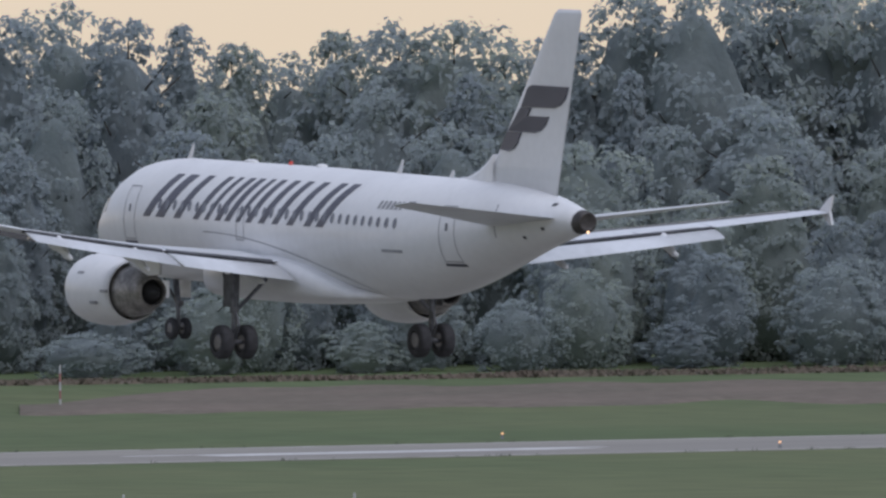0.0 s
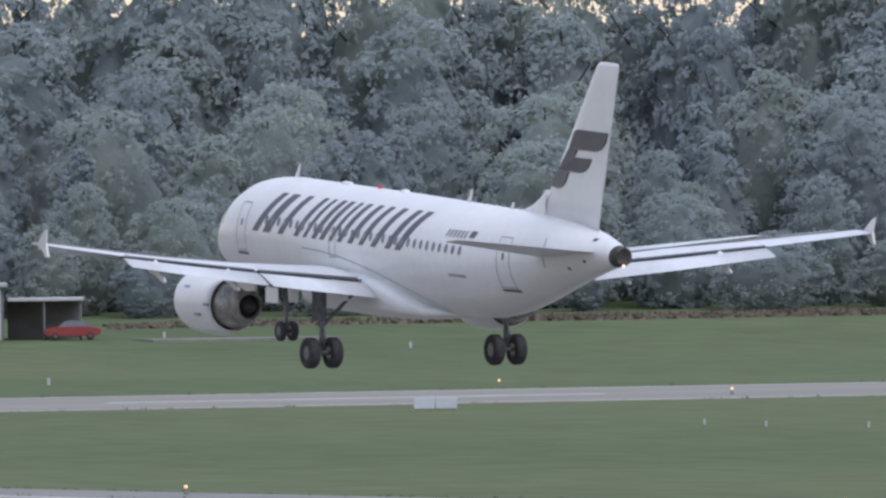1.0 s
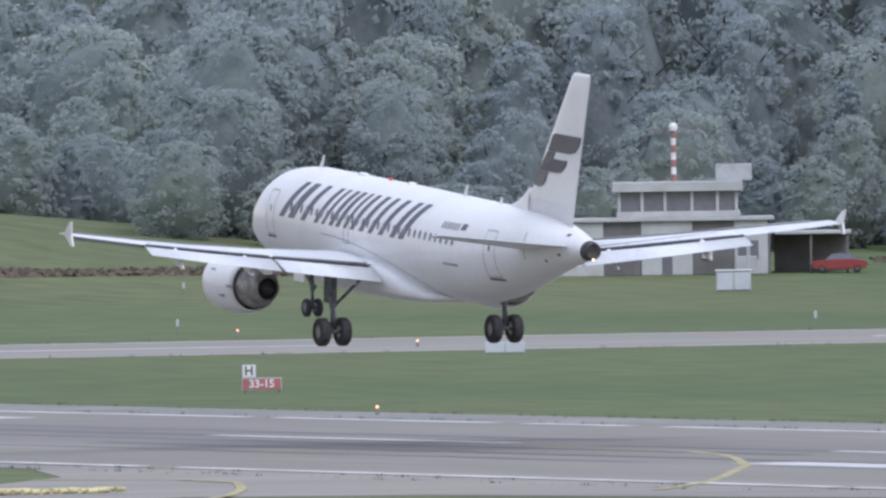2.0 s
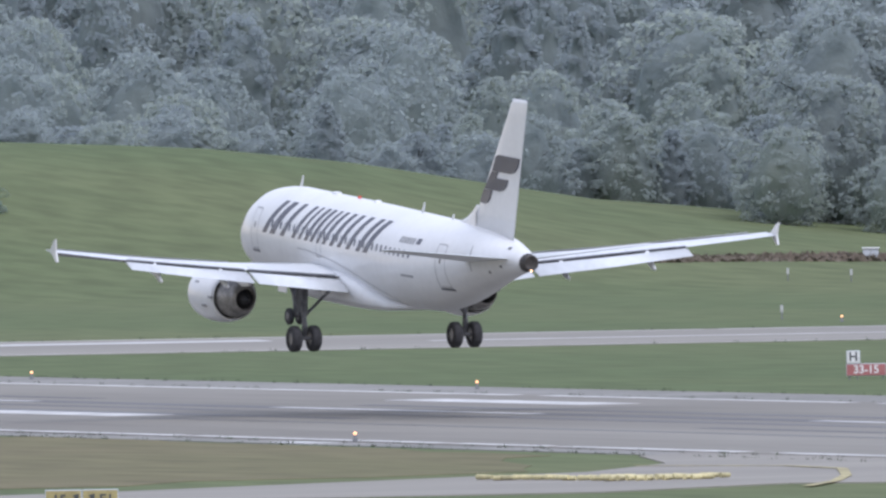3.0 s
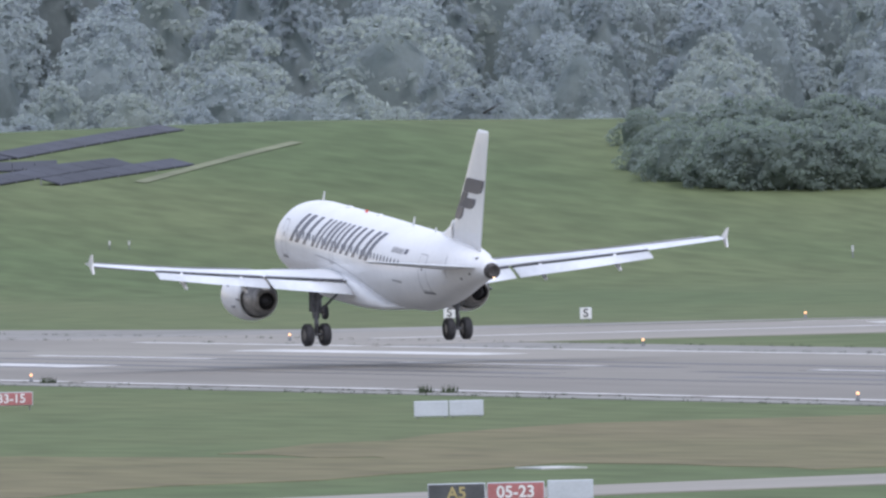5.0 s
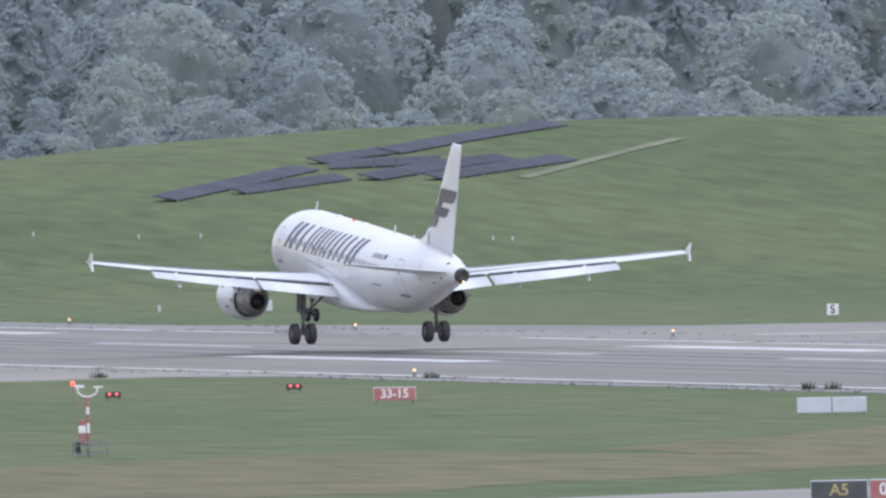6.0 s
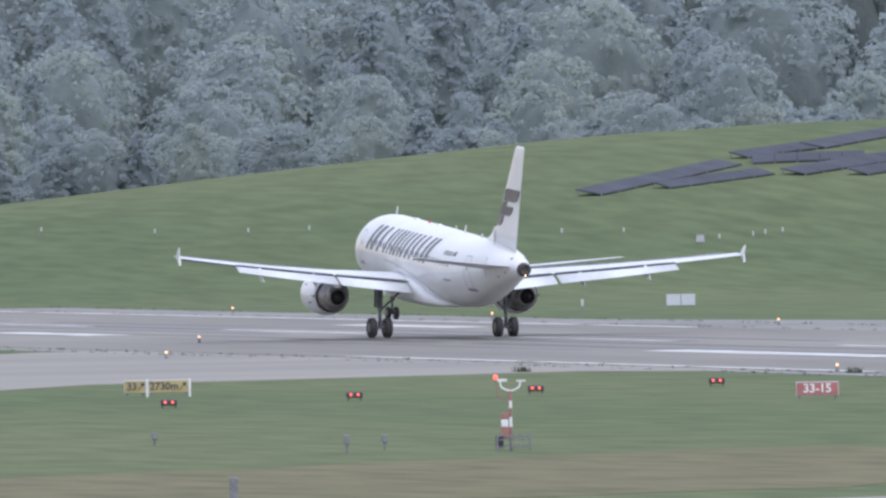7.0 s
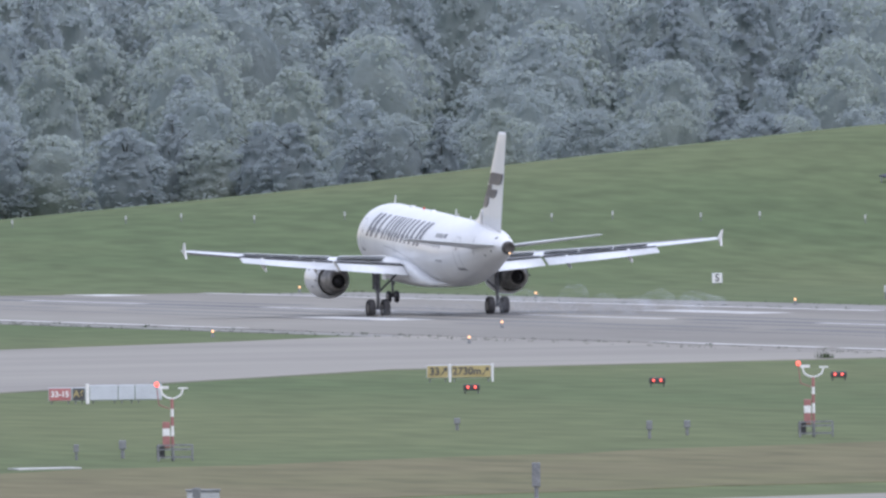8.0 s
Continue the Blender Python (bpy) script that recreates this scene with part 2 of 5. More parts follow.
def strip(name, corners, z, thick, mat, label, category, kind="structure", parent=None):
    """A flat slab with the given outline, its top at z."""
    bm = bmesh.new()
    low = [bm.verts.new((x, y, z - thick)) for x, y in corners]
    top = [bm.verts.new((x, y, z)) for x, y in corners]
    n = len(corners)
    bm.faces.new(top)
    bm.faces.new(low[::-1])
    for i in range(n):
        bm.faces.new((low[i], low[(i + 1) % n], top[(i + 1) % n], top[i]))
    ob = part(name, bm, mat, parent)
    if not parent:
        tagged(ob, label, category, kind=kind)
    return ob


def cross_point(along, across):
    p = XDIR * along + XNRM * across
    return (p.x, p.y)


def cross_rect(a0, a1, c, w):
    return [cross_point(a0, c + w), cross_point(a1, c + w), cross_point(a1, c - w), cross_point(a0, c - w)]


def rect(x0, x1, y0, y1):
    return ((x0, y0), (x1, y0), (x1, y1), (x0, y1))


def build_runways():
    strip("runway_shoulder", rect(MID - 27.5, MID + 32.5, 250, 2050), 0.03, 0.3, SHOULDER, "pale worn concrete shoulder beside the landing runway", "runway shoulder")
    main = strip("runway_main", rect(MID - 24.6, MID + 24.6, 250, 2050), 0.06, 0.3, ASPHALT, "grey worn asphalt runway with rubber streaks", "runway")
    cross = strip("runway_cross", (cross_point(95, XN), cross_point(900, XN), cross_point(900, XF), cross_point(50, XF)), 0.045, 0.3, ASPHALT_X,
                  "pale grey worn crossing runway", "runway")
    # edge lines, broken by wear
    rng = random.Random(4)
    for x in (MID - 23.6, MID + 23.6):
        y = 260.0
        while y < 1500:
            length = rng.uniform(9, 40)
            if not (930 < y < 1010):
                strip("edge_line", rect(x - 0.45, x + 0.45, y, y + length), 0.066, 0.01, MARKING, "", "", parent=main)
            y += length + rng.choice((0.0, 0.3, 1.5, 3.5))
    # touchdown marks in pairs
    for y0, y1 in ((440, 463), (590, 613), (738, 761), (886, 926), (1036, 1060), (1186, 1208)):
        for x in (MID - 6.8, MID + 16.0):
            strip("touchdown_mark", rect(x - 1.5, x + 1.5, y0, y1), 0.067, 0.01, MARKING, "", "", parent=main)
    y = 300
    while y < 1900:
        strip("centre_dash", rect(MID + 4.2, MID + 5.1, y, y + 30), 0.066, 0.01, MARKING, "", "", parent=main)
        y += 60
    for x, w in ((MID - 4.6, 1.6), (MID + 0.5, 1.2), (MID + 4.5, 2.2), (MID + 9.2, 1.4), (MID - 9.0, 0.8)):
        y = 420.0
        while y < 1350:
            length = rng.uniform(60, 170)
            strip("rubber_streak", rect(x - w * rng.uniform(.3, .6), x + w * rng.uniform(.3, .6), y, y + length), 0.064, 0.004, RUBBER, "", "", parent=main)
            y += length + rng.uniform(5, 40)
    # cross runway paint
    for across in (XN - 1.3, XF + 1.3):
        a = 140.0
        while a < 900:
            p = [cross_point(a, across + .5), cross_point(a + 55, across + .5), cross_point(a + 55, across - .5), cross_point(a, across - .5)]
            strip("edge_line", p, 0.05, 0.01, MARKING, "", "", parent=cross)
            a += 56
    for a, c in ((302, -1006.0), (143, -1024.0)):
        strip("touchdown_mark", cross_rect(a, a + 23.5, c, 3.0), 0.052, 0.01, MARKING, "", "", parent=cross)
    a = 112.0
    while a < 850:
        c = (XN + XF) / 2
        strip("centre_dash", [cross_point(a, c + .9), cross_point(a + 30, c + .9), cross_point(a + 30, c - .9), cross_point(a, c - .9)], 0.051, 0.01, MARKING, "", "", parent=cross)
        a += 62


build_runways()


# ---- trees ----
def leaf_mesh(name, tri, soft, mats, slots=None):
    """Leaf triangles with the soft shading of the crown that they grow on."""
    count = len(tri) // 3
    me = bpy.data.meshes.new(name)
    me.vertices.add(count * 3)
    me.vertices.foreach_set("co", tri.ravel())
    me.loops.add(count * 3)
    me.loops.foreach_set("vertex_index", np.arange(count * 3))
    me.polygons.add(count)
    me.polygons.foreach_set("loop_start", np.arange(0, count * 3, 3))
    me.polygons.foreach_set("loop_total", np.full(count, 3))
    me.polygons.foreach_set("use_smooth", np.ones(count, dtype=bool))
    for m in mats:
        me.materials.append(m)
    if slots is not None:
        me.polygons.foreach_set("material_index", slots)
    me.update()
    me.normals_split_custom_set(soft.tolist())
    return me


def unit(a):
    return a / np.linalg.norm(a, axis=1)[:, None]


def leaf_cloud(seed, tall, wide, peak, clumps, each, size):
    """Leaf triangles in clumps, the clumps on boughs all round an uneven crown; peak narrows the top."""
    nr = np.random.RandomState(seed)
    k = wide / 15.0
    i = np.arange(clumps) + .5
    turn, level = i * 2.39996, np.arccos(1 - 2 * i / clumps)
    d = unit(np.stack([np.cos(turn) * np.sin(level), np.sin(turn) * np.sin(level), np.cos(level)], 1) + nr.normal(scale=.10, size=(clumps, 3)))
    lean = 1 + .30 * np.sin(d @ nr.normal(scale=2.2, size=3) + seed) + nr.uniform(-.12, .10, clumps)
    girth = wide * .42 * lean * (1 - peak * np.clip(d[:, 2], 0, 1)) * (1 - .15 * np.clip(-d[:, 2], 0, 1))
    centre = np.stack([d[:, 0] * girth, d[:, 1] * girth, tall * (.46 + .46 * d[:, 2] * (.9 + .1 * lean))], 1)
    radius = k * nr.uniform(.8, 1.8, clumps)
    # leaves on the outer half of each clump
    own = np.repeat(np.arange(clumps), each)
    n = len(own)
    e = unit(nr.normal(size=(n, 3)) + d[own] * .9 + (0, 0, .35))
    p = centre[own] + e * radius[own][:, None] * nr.uniform(.72, 1.12, (n, 1)) * (1, 1, .8)
    facing = unit(e + (0, 0, .3) + nr.normal(scale=.35, size=(n, 3)))
    u = unit(np.cross(facing, nr.normal(size=(n, 3))))
    v = np.cross(facing, u)
    s = nr.uniform(.5, 1.4, (n, 1)) * size
    tri = np.stack([p - u * s, p - v * s * 1.1 + u * s * .3, p + u * s * .8 + v * s * .5], 1).reshape(-1, 3)
    soft = unit(.40 * e + .35 * d[own] + .08 * facing + (0, 0, .65))  # shading normals bent upward, evening out the shade
    return tri, np.repeat(soft, 3, axis=0)


def build_tree(seed, tall, wide, mat, peak=.25, clumps=150, each=31, size=.33, name="tree"):
    """A tapered trunk with limbs, a dense heart and a crown of leaf clumps."""
    rng = random.Random(seed)
    tree = new(name)
    bm = bmesh.new()
    tube(bm, (0, 0, -.5), (rng.uniform(-.3, .3), 0, tall * .5), tall * .018, tall * .010, 8)
    tube(bm, (0, 0, tall * .45), (rng.uniform(-.6, .6), rng.uniform(-.6, .6), tall * .9), tall * .010, tall * .003, 6)
    for k in range(7):
        z, q = tall * rng.uniform(.3, .7), rng.uniform(0, 6.28)
        tube(bm, (0, 0, z), (math.cos(q) * wide * .36, math.sin(q) * wide * .36, z + tall * .14), tall * .006, tall * .002, 5)
    part("trunk", bm, BARK, tree, "dark trunk with limbs")
    cloud = leaf_cloud(seed, tall, wide, peak, clumps, each, size)
    crown = new("crown", leaf_mesh("crown", *cloud, [mat]))
    crown.parent = tree
    bm = bmesh.new()
    off = Vector((seed * 31.7, seed * 11.3, 0))
    for v in bmesh.ops.create_icosphere(bm, subdivisions=3, radius=1.0)["verts"]:
        d = v.co.normalized()
        g = wide * .31 * (1 - peak * max(0, d.z)) * (1 + .25 * noise.noise(d * 1.6 + off))
        v.co = Vector((d.x * g, d.y * g, tall * (.45 + .41 * d.z))) + d * wide * (.08 * noise.noise(d * 3 + off) + .05 * noise.noise(d * 7 + off))
    part("leaf_mass", bm, mat, tree, "dense inner foliage", smooth=True)
    return tree, cloud


# bearing and height of the treetops against the sky
SKYLINE = ((24.3, 30), (27.4, 30.2), (27.6, 28.4), (28.4, 28.4), (28.55, 31), (29.2, 30.6), (29.7, 30), (30.0, 28.2), (30.14, 26.8),
           (30.23, 26.6), (30.29, 28.9), (30.38, 28.8), (30.43, 27.0), (30.5, 28.8), (30.82, 28.7), (30.87, 26.4), (31.04, 26.4),
           (31.14, 32), (31.9, 32), (31.95, 30.3), (32.05, 32), (33.4, 32))


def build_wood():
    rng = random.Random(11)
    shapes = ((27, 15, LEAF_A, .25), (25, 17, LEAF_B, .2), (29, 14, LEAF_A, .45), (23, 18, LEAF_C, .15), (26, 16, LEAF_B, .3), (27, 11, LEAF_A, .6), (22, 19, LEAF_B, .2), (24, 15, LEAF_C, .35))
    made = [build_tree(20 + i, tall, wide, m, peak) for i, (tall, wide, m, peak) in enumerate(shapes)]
    kinds = [tree for tree, _ in made]
    labels = ("tall dense broadleaf tree in haze-tinted blue-green at the wood's edge", "broad broadleaf tree in haze-tinted grey-green in the wood")
    first = [True] * len(kinds)
    far = []

    def plant(az, r, tall, slim=1.0, single=True):
        k = rng.randrange(len(kinds))
        x, y = r * math.sin(radians(az)), r * math.cos(radians(az))
        s = tall / shapes[k][0]
        g = max(s, .45) * slim
        size = (g * rng.uniform(.9, 1.1), g * rng.uniform(.9, 1.1), s)
        m = pose(x, y, height(x, y) - .3, 0, 0, rng.uniform(0, 360))
        if not single:
            far.append((k, m, size))
            return
        if first[k]:
            first[k] = False
            ob = kinds[k]
            ob.matrix_basis = m
        else:
            ob = copy_thing(kinds[k], m)
        ob.scale = size
        tagged(ob, labels[k % 2], "tree", "trees of the wood behind the airfield")

    # the wall of trees on the flat, stepping up from low ones in front
    for i in range(150):
        back = (i % 8 + rng.uniform(0, 1)) / 8
        plant(24.1 + 9.1 * (i + rng.uniform(-2, 2)) / 149, 1386 + 48 * back, 5.5 + 19.0 * back + rng.uniform(-2.0, 2.0), rng.uniform(.70, .95) + .25 * (1 - back))
    az = 24.4
    while az < 33.2:
        plant(az, 1440 + rng.uniform(-5, 5), between(az, SKYLINE) * rng.uniform(.97, 1.02), .75)
        az += rng.uniform(.15, .21)
    # low growth along the foot of the slope, behind the crest of the hill
    for i in range(70):
        plant(13.7 + 11.0 * (i + rng.uniform(-.4, .4)) / 69, 1466 + rng.uniform(-8, 8), rng.uniform(7.5, 10.5), rng.uniform(.9, 1.3))
    # the wooded slope behind the hill, tier over tier
    for i in range(240):
        back = (i % 11 + rng.uniform(0, 1)) / 11
        plant(13.7 + 11.4 * (i + rng.uniform(-3, 3)) / 239, 1482 + 270 * back, 10.5 + 18.0 * back + rng.uniform(-2.2, 2.2), rng.uniform(.78, 1.1), False)
    for i in range(36):
        plant(13.8 + .32 * i + rng.uniform(-.05, .05), 1765 + rng.uniform(-8, 8), rng.uniform(30, 33), 1.0, False)
    # the trees of the far slope, joined
    tris, softs, slots, core, core_faces = [], [], [], [], []
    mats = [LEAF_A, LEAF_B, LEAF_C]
    hearts = []
    for tree in kinds:
        me = [c.data for c in tree.children if c.name.startswith("leaf_mass")][0]
        hearts.append((np.array([tuple(v.co) for v in me.vertices]), [tuple(f.vertices) for f in me.polygons]))
    base = 0
    for k, m, size in far:
        turn, at = np.array(m.to_3x3()), np.array(m.translation)
        tri, soft = made[k][1]
        tris.append((tri * size) @ turn.T + at)
        softs.append(unit(soft / size) @ turn.T)
        slots.append(np.full(len(tri) // 3, mats.index(shapes[k][2]), dtype=np.int32))
        verts, faces = hearts[k]
        core.extend(map(tuple, (verts * size) @ turn.T + at))
        core_faces.extend(tuple(base + q for q in f) for f in faces)
        base += len(verts)
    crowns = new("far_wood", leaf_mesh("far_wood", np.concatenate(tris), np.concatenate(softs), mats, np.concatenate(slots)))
    tagged(crowns, "dense wood in haze-tinted blue-green on the slope behind the hill", "wood", kind="stuff")
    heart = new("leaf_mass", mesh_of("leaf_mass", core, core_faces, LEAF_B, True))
    heart.parent = crowns


build_wood()


def build_grove():
    """The dark thicket on the hillside."""
    rng = random.Random(5)
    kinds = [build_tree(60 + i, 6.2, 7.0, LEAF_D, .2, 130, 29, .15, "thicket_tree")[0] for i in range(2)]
    for i in range(44):
        u = (i + .5) / 44
        az = 20.39 + 1.15 * u + rng.uniform(-.04, .04)
        r = 1337 + 14 * (i % 3) + 20 * (1 - math.sin(math.pi * u)) * (1 - u)
        x, y = r * math.sin(radians(az)), r * math.cos(radians(az))
        m = pose(x, y, height(x, y) - .9, 0, 0, rng.uniform(0, 360))
        ob = kinds[i] if i < 2 else copy_thing(kinds[i % 2], m)
        ob.matrix_basis = m
        s = (.38 + .54 * math.sin(math.pi * min(1, u * 1.02) ** .8)) * rng.uniform(.82, 1.12)
        ob.scale = (s * 1.15, s * 1.15, s)
        tagged(ob, "low rounded dark green thicket tree on the grassy hill", "tree", "thicket on the hillside")


build_grove()


# ---- airfield surfaces ----
def ragged(points, rng, jitter=1.2, step=6.0):
    """The outline with its sides broken into short uneven steps."""
    out = []
    n = len(points)
    for i in range(n):
        a, b = Vector(points[i]), Vector(points[(i + 1) % n])
        k = max(1, int((b - a).length / step))
        for j in range(k):
            p = a.lerp(b, j / k)
            out.append((p.x + rng.uniform(-jitter, jitter), p.y + rng.uniform(-jitter, jitter) * 2))
    return out


def build_surfaces():
    rng = random.Random(3)
    strip("taxiway_link", ((284, 792), (283, 846), (274, 864), (246, 857), (214, 812), (120, 728), (20, 640), (-60, 720), (100, 838), (200, 908), (249, 947), (266, 961), (276, 972), (290, 972), (290, 792)),
          0.038, 0.3, ASPHALT_X, "pale grey taxiway joining the runways", "taxiway")
    strip("taxiway_near", ((284, 560), (284, 640), (277, 633), (272, 619), (264, 608), (240, 596), (215, 589.5), (120, 560), (60, 540), (60, 520), (120, 541), (215, 577), (236, 580), (251, 577), (261, 583), (268, 577), (276, 556)),
          0.04, 0.3, ASPHALT_X, "pale grey taxiway leading off the runway", "taxiway")
    strip("runway_flare", ((336, 1175), (338, 1062), (352, 1003), (385, 985), (330, 985), (330, 1175)), 0.034, 0.3, SHOULDER, "pale paved corner between the runways", "pavement")
    strip("verge_dry", ragged(((232, 604), (262, 612), (275, 640), (279, 700), (258, 700), (228, 664)), rng), 0.02, 0.2, DRY, "dry brown grass beside the runway", "dry grass")
    strip("verge_brown", ragged(((110, 566), (200, 602), (234, 630), (222, 672), (168, 640), (90, 596)), rng), 0.021, 0.2, DRY, "dry brown grass on the near field", "dry grass")
    verts, faces = [], []
    for j in range(9):
        for i in range(61):
            u, v = i / 60, j / 8
            az = 29.3 + 2.9 * u
            r = 1268 + 22 * noise.noise((u * 7, 0, 1)) * (1 - v) + (34 + 50 * smooth01(u * 4) * (1 - .3 * u)) * v + 10 * noise.noise((u * 9, 3, v * 2))
            x, y = r * math.sin(radians(az)), r * math.cos(radians(az))
            verts.append((x, y, height(x, y) + .04 + (.18 if 0 < v < 1 else -.1)))
    faces = [(j * 61 + i, j * 61 + i + 1, (j + 1) * 61 + i + 1, (j + 1) * 61 + i) for j in range(8) for i in range(60)]
    tagged(new("verge_far", mesh_of("verge_far", verts, faces, BANK)), "tall brown grass before the wood", "dry grass", kind="structure")
    strip("field_path", ((398, 1235.5), (425, 1226.5), (440, 1221), (440, 1224), (425, 1229.5), (398, 1239)), 0.95, 0.9, SHOULDER, "pale gravel field path on the rise", "path")
    for (x, y), (w, d) in (((246.4, 629.2), (1.9, 3.2)), ((226.9, 620), (1.7, 3.0)), ((172, 646.6), (2.6, 1.6)), ((279.5, 673), (1.6, 4.0))):
        strip("concrete_slab", ragged(rect(x - w / 2, x + w / 2, y - d / 2, y + d / 2), rng, .08, 1.0), 0.05, 0.2, SLAB, "small pale concrete slab in the grass", "concrete slab", kind="")
    # hillside tyre track, a little proud of the slope
    verts, faces = [], []
    for i in range(25):
        u = i / 24
        x, y = 436.3 + 22.5 * u, 1280.2 + 27.8 * u
        for d in (0, 1.6):
            verts.append((x - d * .3, y + d, height(x, y + d) + .05))
    faces = [(2 * i, 2 * i + 1, 2 * i + 3, 2 * i + 2) for i in range(24)]
    tagged(new("hill_track", mesh_of("hill_track", verts, faces, TRACK)), "faint yellowed track across the hill", "track", kind="structure")
    # yellow lead-off lines
    for line in (((306.7, 650), (306.7, 636), (304.6, 628.5), (301.7, 621.4), (296.4, 609.6), (287.1, 592.5), (282.6, 584.5), (276, 575)),
                 ((269, 615), (272.5, 609.1), (271.9, 602.5), (267.1, 591.5), (263.0, 583.4), (259.0, 577.0))):
        one, two = [], []
        for i, (x, y) in enumerate(line):
            (ax, ay), (bx, by) = line[max(0, i - 1)], line[min(len(line) - 1, i + 1)]
            n = Vector((by - ay, ax - bx)).normalized() * .2
            one.append((x + n.x, y + n.y))
            two.append((x - n.x, y - n.y))
        strip("taxi_line", one + two[::-1], 0.071, 0.01, YELLOW, "curved yellow taxi line on the asphalt", "taxi line")


build_surfaces()


def build_weeds():
    """Dark tufts along the runway edges."""
    rng = random.Random(8)
    verts, faces = [], []
    def tuft(x, y, s, n):
        for _ in range(n):
            q, h = rng.uniform(0, 6.28), s * rng.uniform(.5, 1.2)
            bx, by = x + rng.uniform(-s, s) * .8, y + rng.uniform(-s, s) * 1.6
            dx, dy = math.cos(q) * s * .12, math.sin(q) * s * .12
            k = len(verts)
            verts.extend(((bx - dx, by - dy, .02), (bx + dx, by + dy, .02), (bx + rng.uniform(-.3, .3) * h, by + rng.uniform(-.3, .3) * h, h)))
            faces.append((k, k + 1, k + 2))
    for x in (MID - 25.0, MID + 25.2, MID - 27.6, MID + 32.6):
        for _ in range(560):
            tuft(x + rng.gauss(0, .35), rng.uniform(560, 1250), rng.uniform(.05, .18), 7)
    for _ in range(160):
        a = rng.uniform(150, 480)
        for c in (XN + .4, XF - .4):
            p = cross_point(a + rng.uniform(-2, 2), c)
            tuft(p[0], p[1], rng.uniform(.08, .25), 6)
    for x, y in ((279.8, 781.5), (280.4, 779.6), (280.7, 839.5), (271.5, 865.5)):
        tuft(x, y, .4, 40)
    tagged(new("verge_weeds", mesh_of("verge_weeds", verts, faces, WEED)), "dark weeds growing along the runway edges", "weeds", kind="stuff")
    # tall dry grass on the bank before the wood
    verts, faces = [], []
    for _ in range(16000):
        az = rng.uniform(23.2, 32.8)
        if 25.2 < az < 26.35:
            continue
        r = between(az, ((23.0, 1297), (24.5, 1322), (26.6, 1357), (28.9, 1366), (33, 1368))) + rng.uniform(-4, 7)
        x, y = r * math.sin(radians(az)), r * math.cos(radians(az))
        z, h, q = height(x, y), rng.uniform(.15, .55) * (.7 + .5 * noise.noise((x * .08, y * .08, 0))), rng.uniform(0, 6.28)
        k = len(verts)
        verts.extend(((x - math.cos(q) * .45, y - math.sin(q) * .45, z - .05), (x + math.cos(q) * .45, y + math.sin(q) * .45, z - .05), (x + rng.uniform(-.4, .4), y, z + h)))
        faces.append((k, k + 1, k + 2))
    tagged(new("bank_grass", mesh_of("bank_grass", verts, faces, BANK)), "tall brown dry grass on the low bank", "dry grass", kind="stuff")


build_weeds()
# ---- the airliner: y forward, x to its right, z up, standing height over the ground ----
GEAR_AFT = 16.11


def hull(aft):
    """Centre height, half width and half height of the fuselage."""
    top = between(aft, ((0, 3.40), (.12, 3.62), (.5, 4.02), (1.2, 4.52), (2.0, 5.12), (2.8, 5.56), (3.6, 5.85), (4.6, 6.03), (6, 6.10), (16, 6.06), (24, 5.96), (27, 5.92), (29, 5.84), (31, 5.62), (32.4, 5.33), (33.44, 5.06)))
    low = between(aft, ((0, 3.32), (.12, 3.12), (.5, 2.8), (1.2, 2.42), (2.4, 2.09), (4, 1.92), (6, 1.88), (16, 1.82), (21.6, 1.78), (23.5, 1.86), (25, 2.1), (27, 2.62), (29, 3.25), (31, 3.83), (32.4, 4.17), (33.44, 4.4)))
    wide = between(aft, ((0, .05), (.12, .26), (.5, .66), (1.2, 1.12), (2.0, 1.45), (3, 1.74), (4.2, 1.9), (6, 1.975), (22.5, 1.975), (24.5, 1.88), (26.5, 1.66), (28.5, 1.36), (30.5, 1.0), (32.2, .62), (33.44, .33)))
    return (top + low) / 2, wide, (top - low) / 2


def on_hull(aft, z, side, proud=0.012):
    """A point on the fuselage skin at that distance aft and that height. side: -1 left, 1 right."""
    zc, w, h = hull(aft)
    s = max(-0.985, min(0.985, (z - zc) / h))
    c = math.sqrt(1 - s * s)
    n = Vector((c / w, 0, s / h)).normalized()
    return Vector((side * (w * c + proud * n.x), GEAR_AFT - aft, zc + h * s + proud * n.z))


def skin_patch(bm, outline, side, cols, rows, proud=0.012):
    """A decal on the fuselage; outline(u, v) gives aft and height."""
    grid = [[bm.verts.new(on_hull(*outline(i / cols, j / rows), side, proud)) for i in range(cols + 1)] for j in range(rows + 1)]
    for j in range(rows):
        for i in range(cols):
            bm.faces.new((grid[j][i], grid[j][i + 1], grid[j + 1][i + 1], grid[j + 1][i]))
    return bm


def slab(a0, a1, b0, b1, z0, z1):
    """The outline of a leaning bar: aft from a0 to a1 at the foot, from b0 to b1 at the head."""
    return lambda u, v: ((a0 + (a1 - a0) * u) * (1 - v) + (b0 + (b1 - b0) * u) * v, z0 + (z1 - z0) * v)


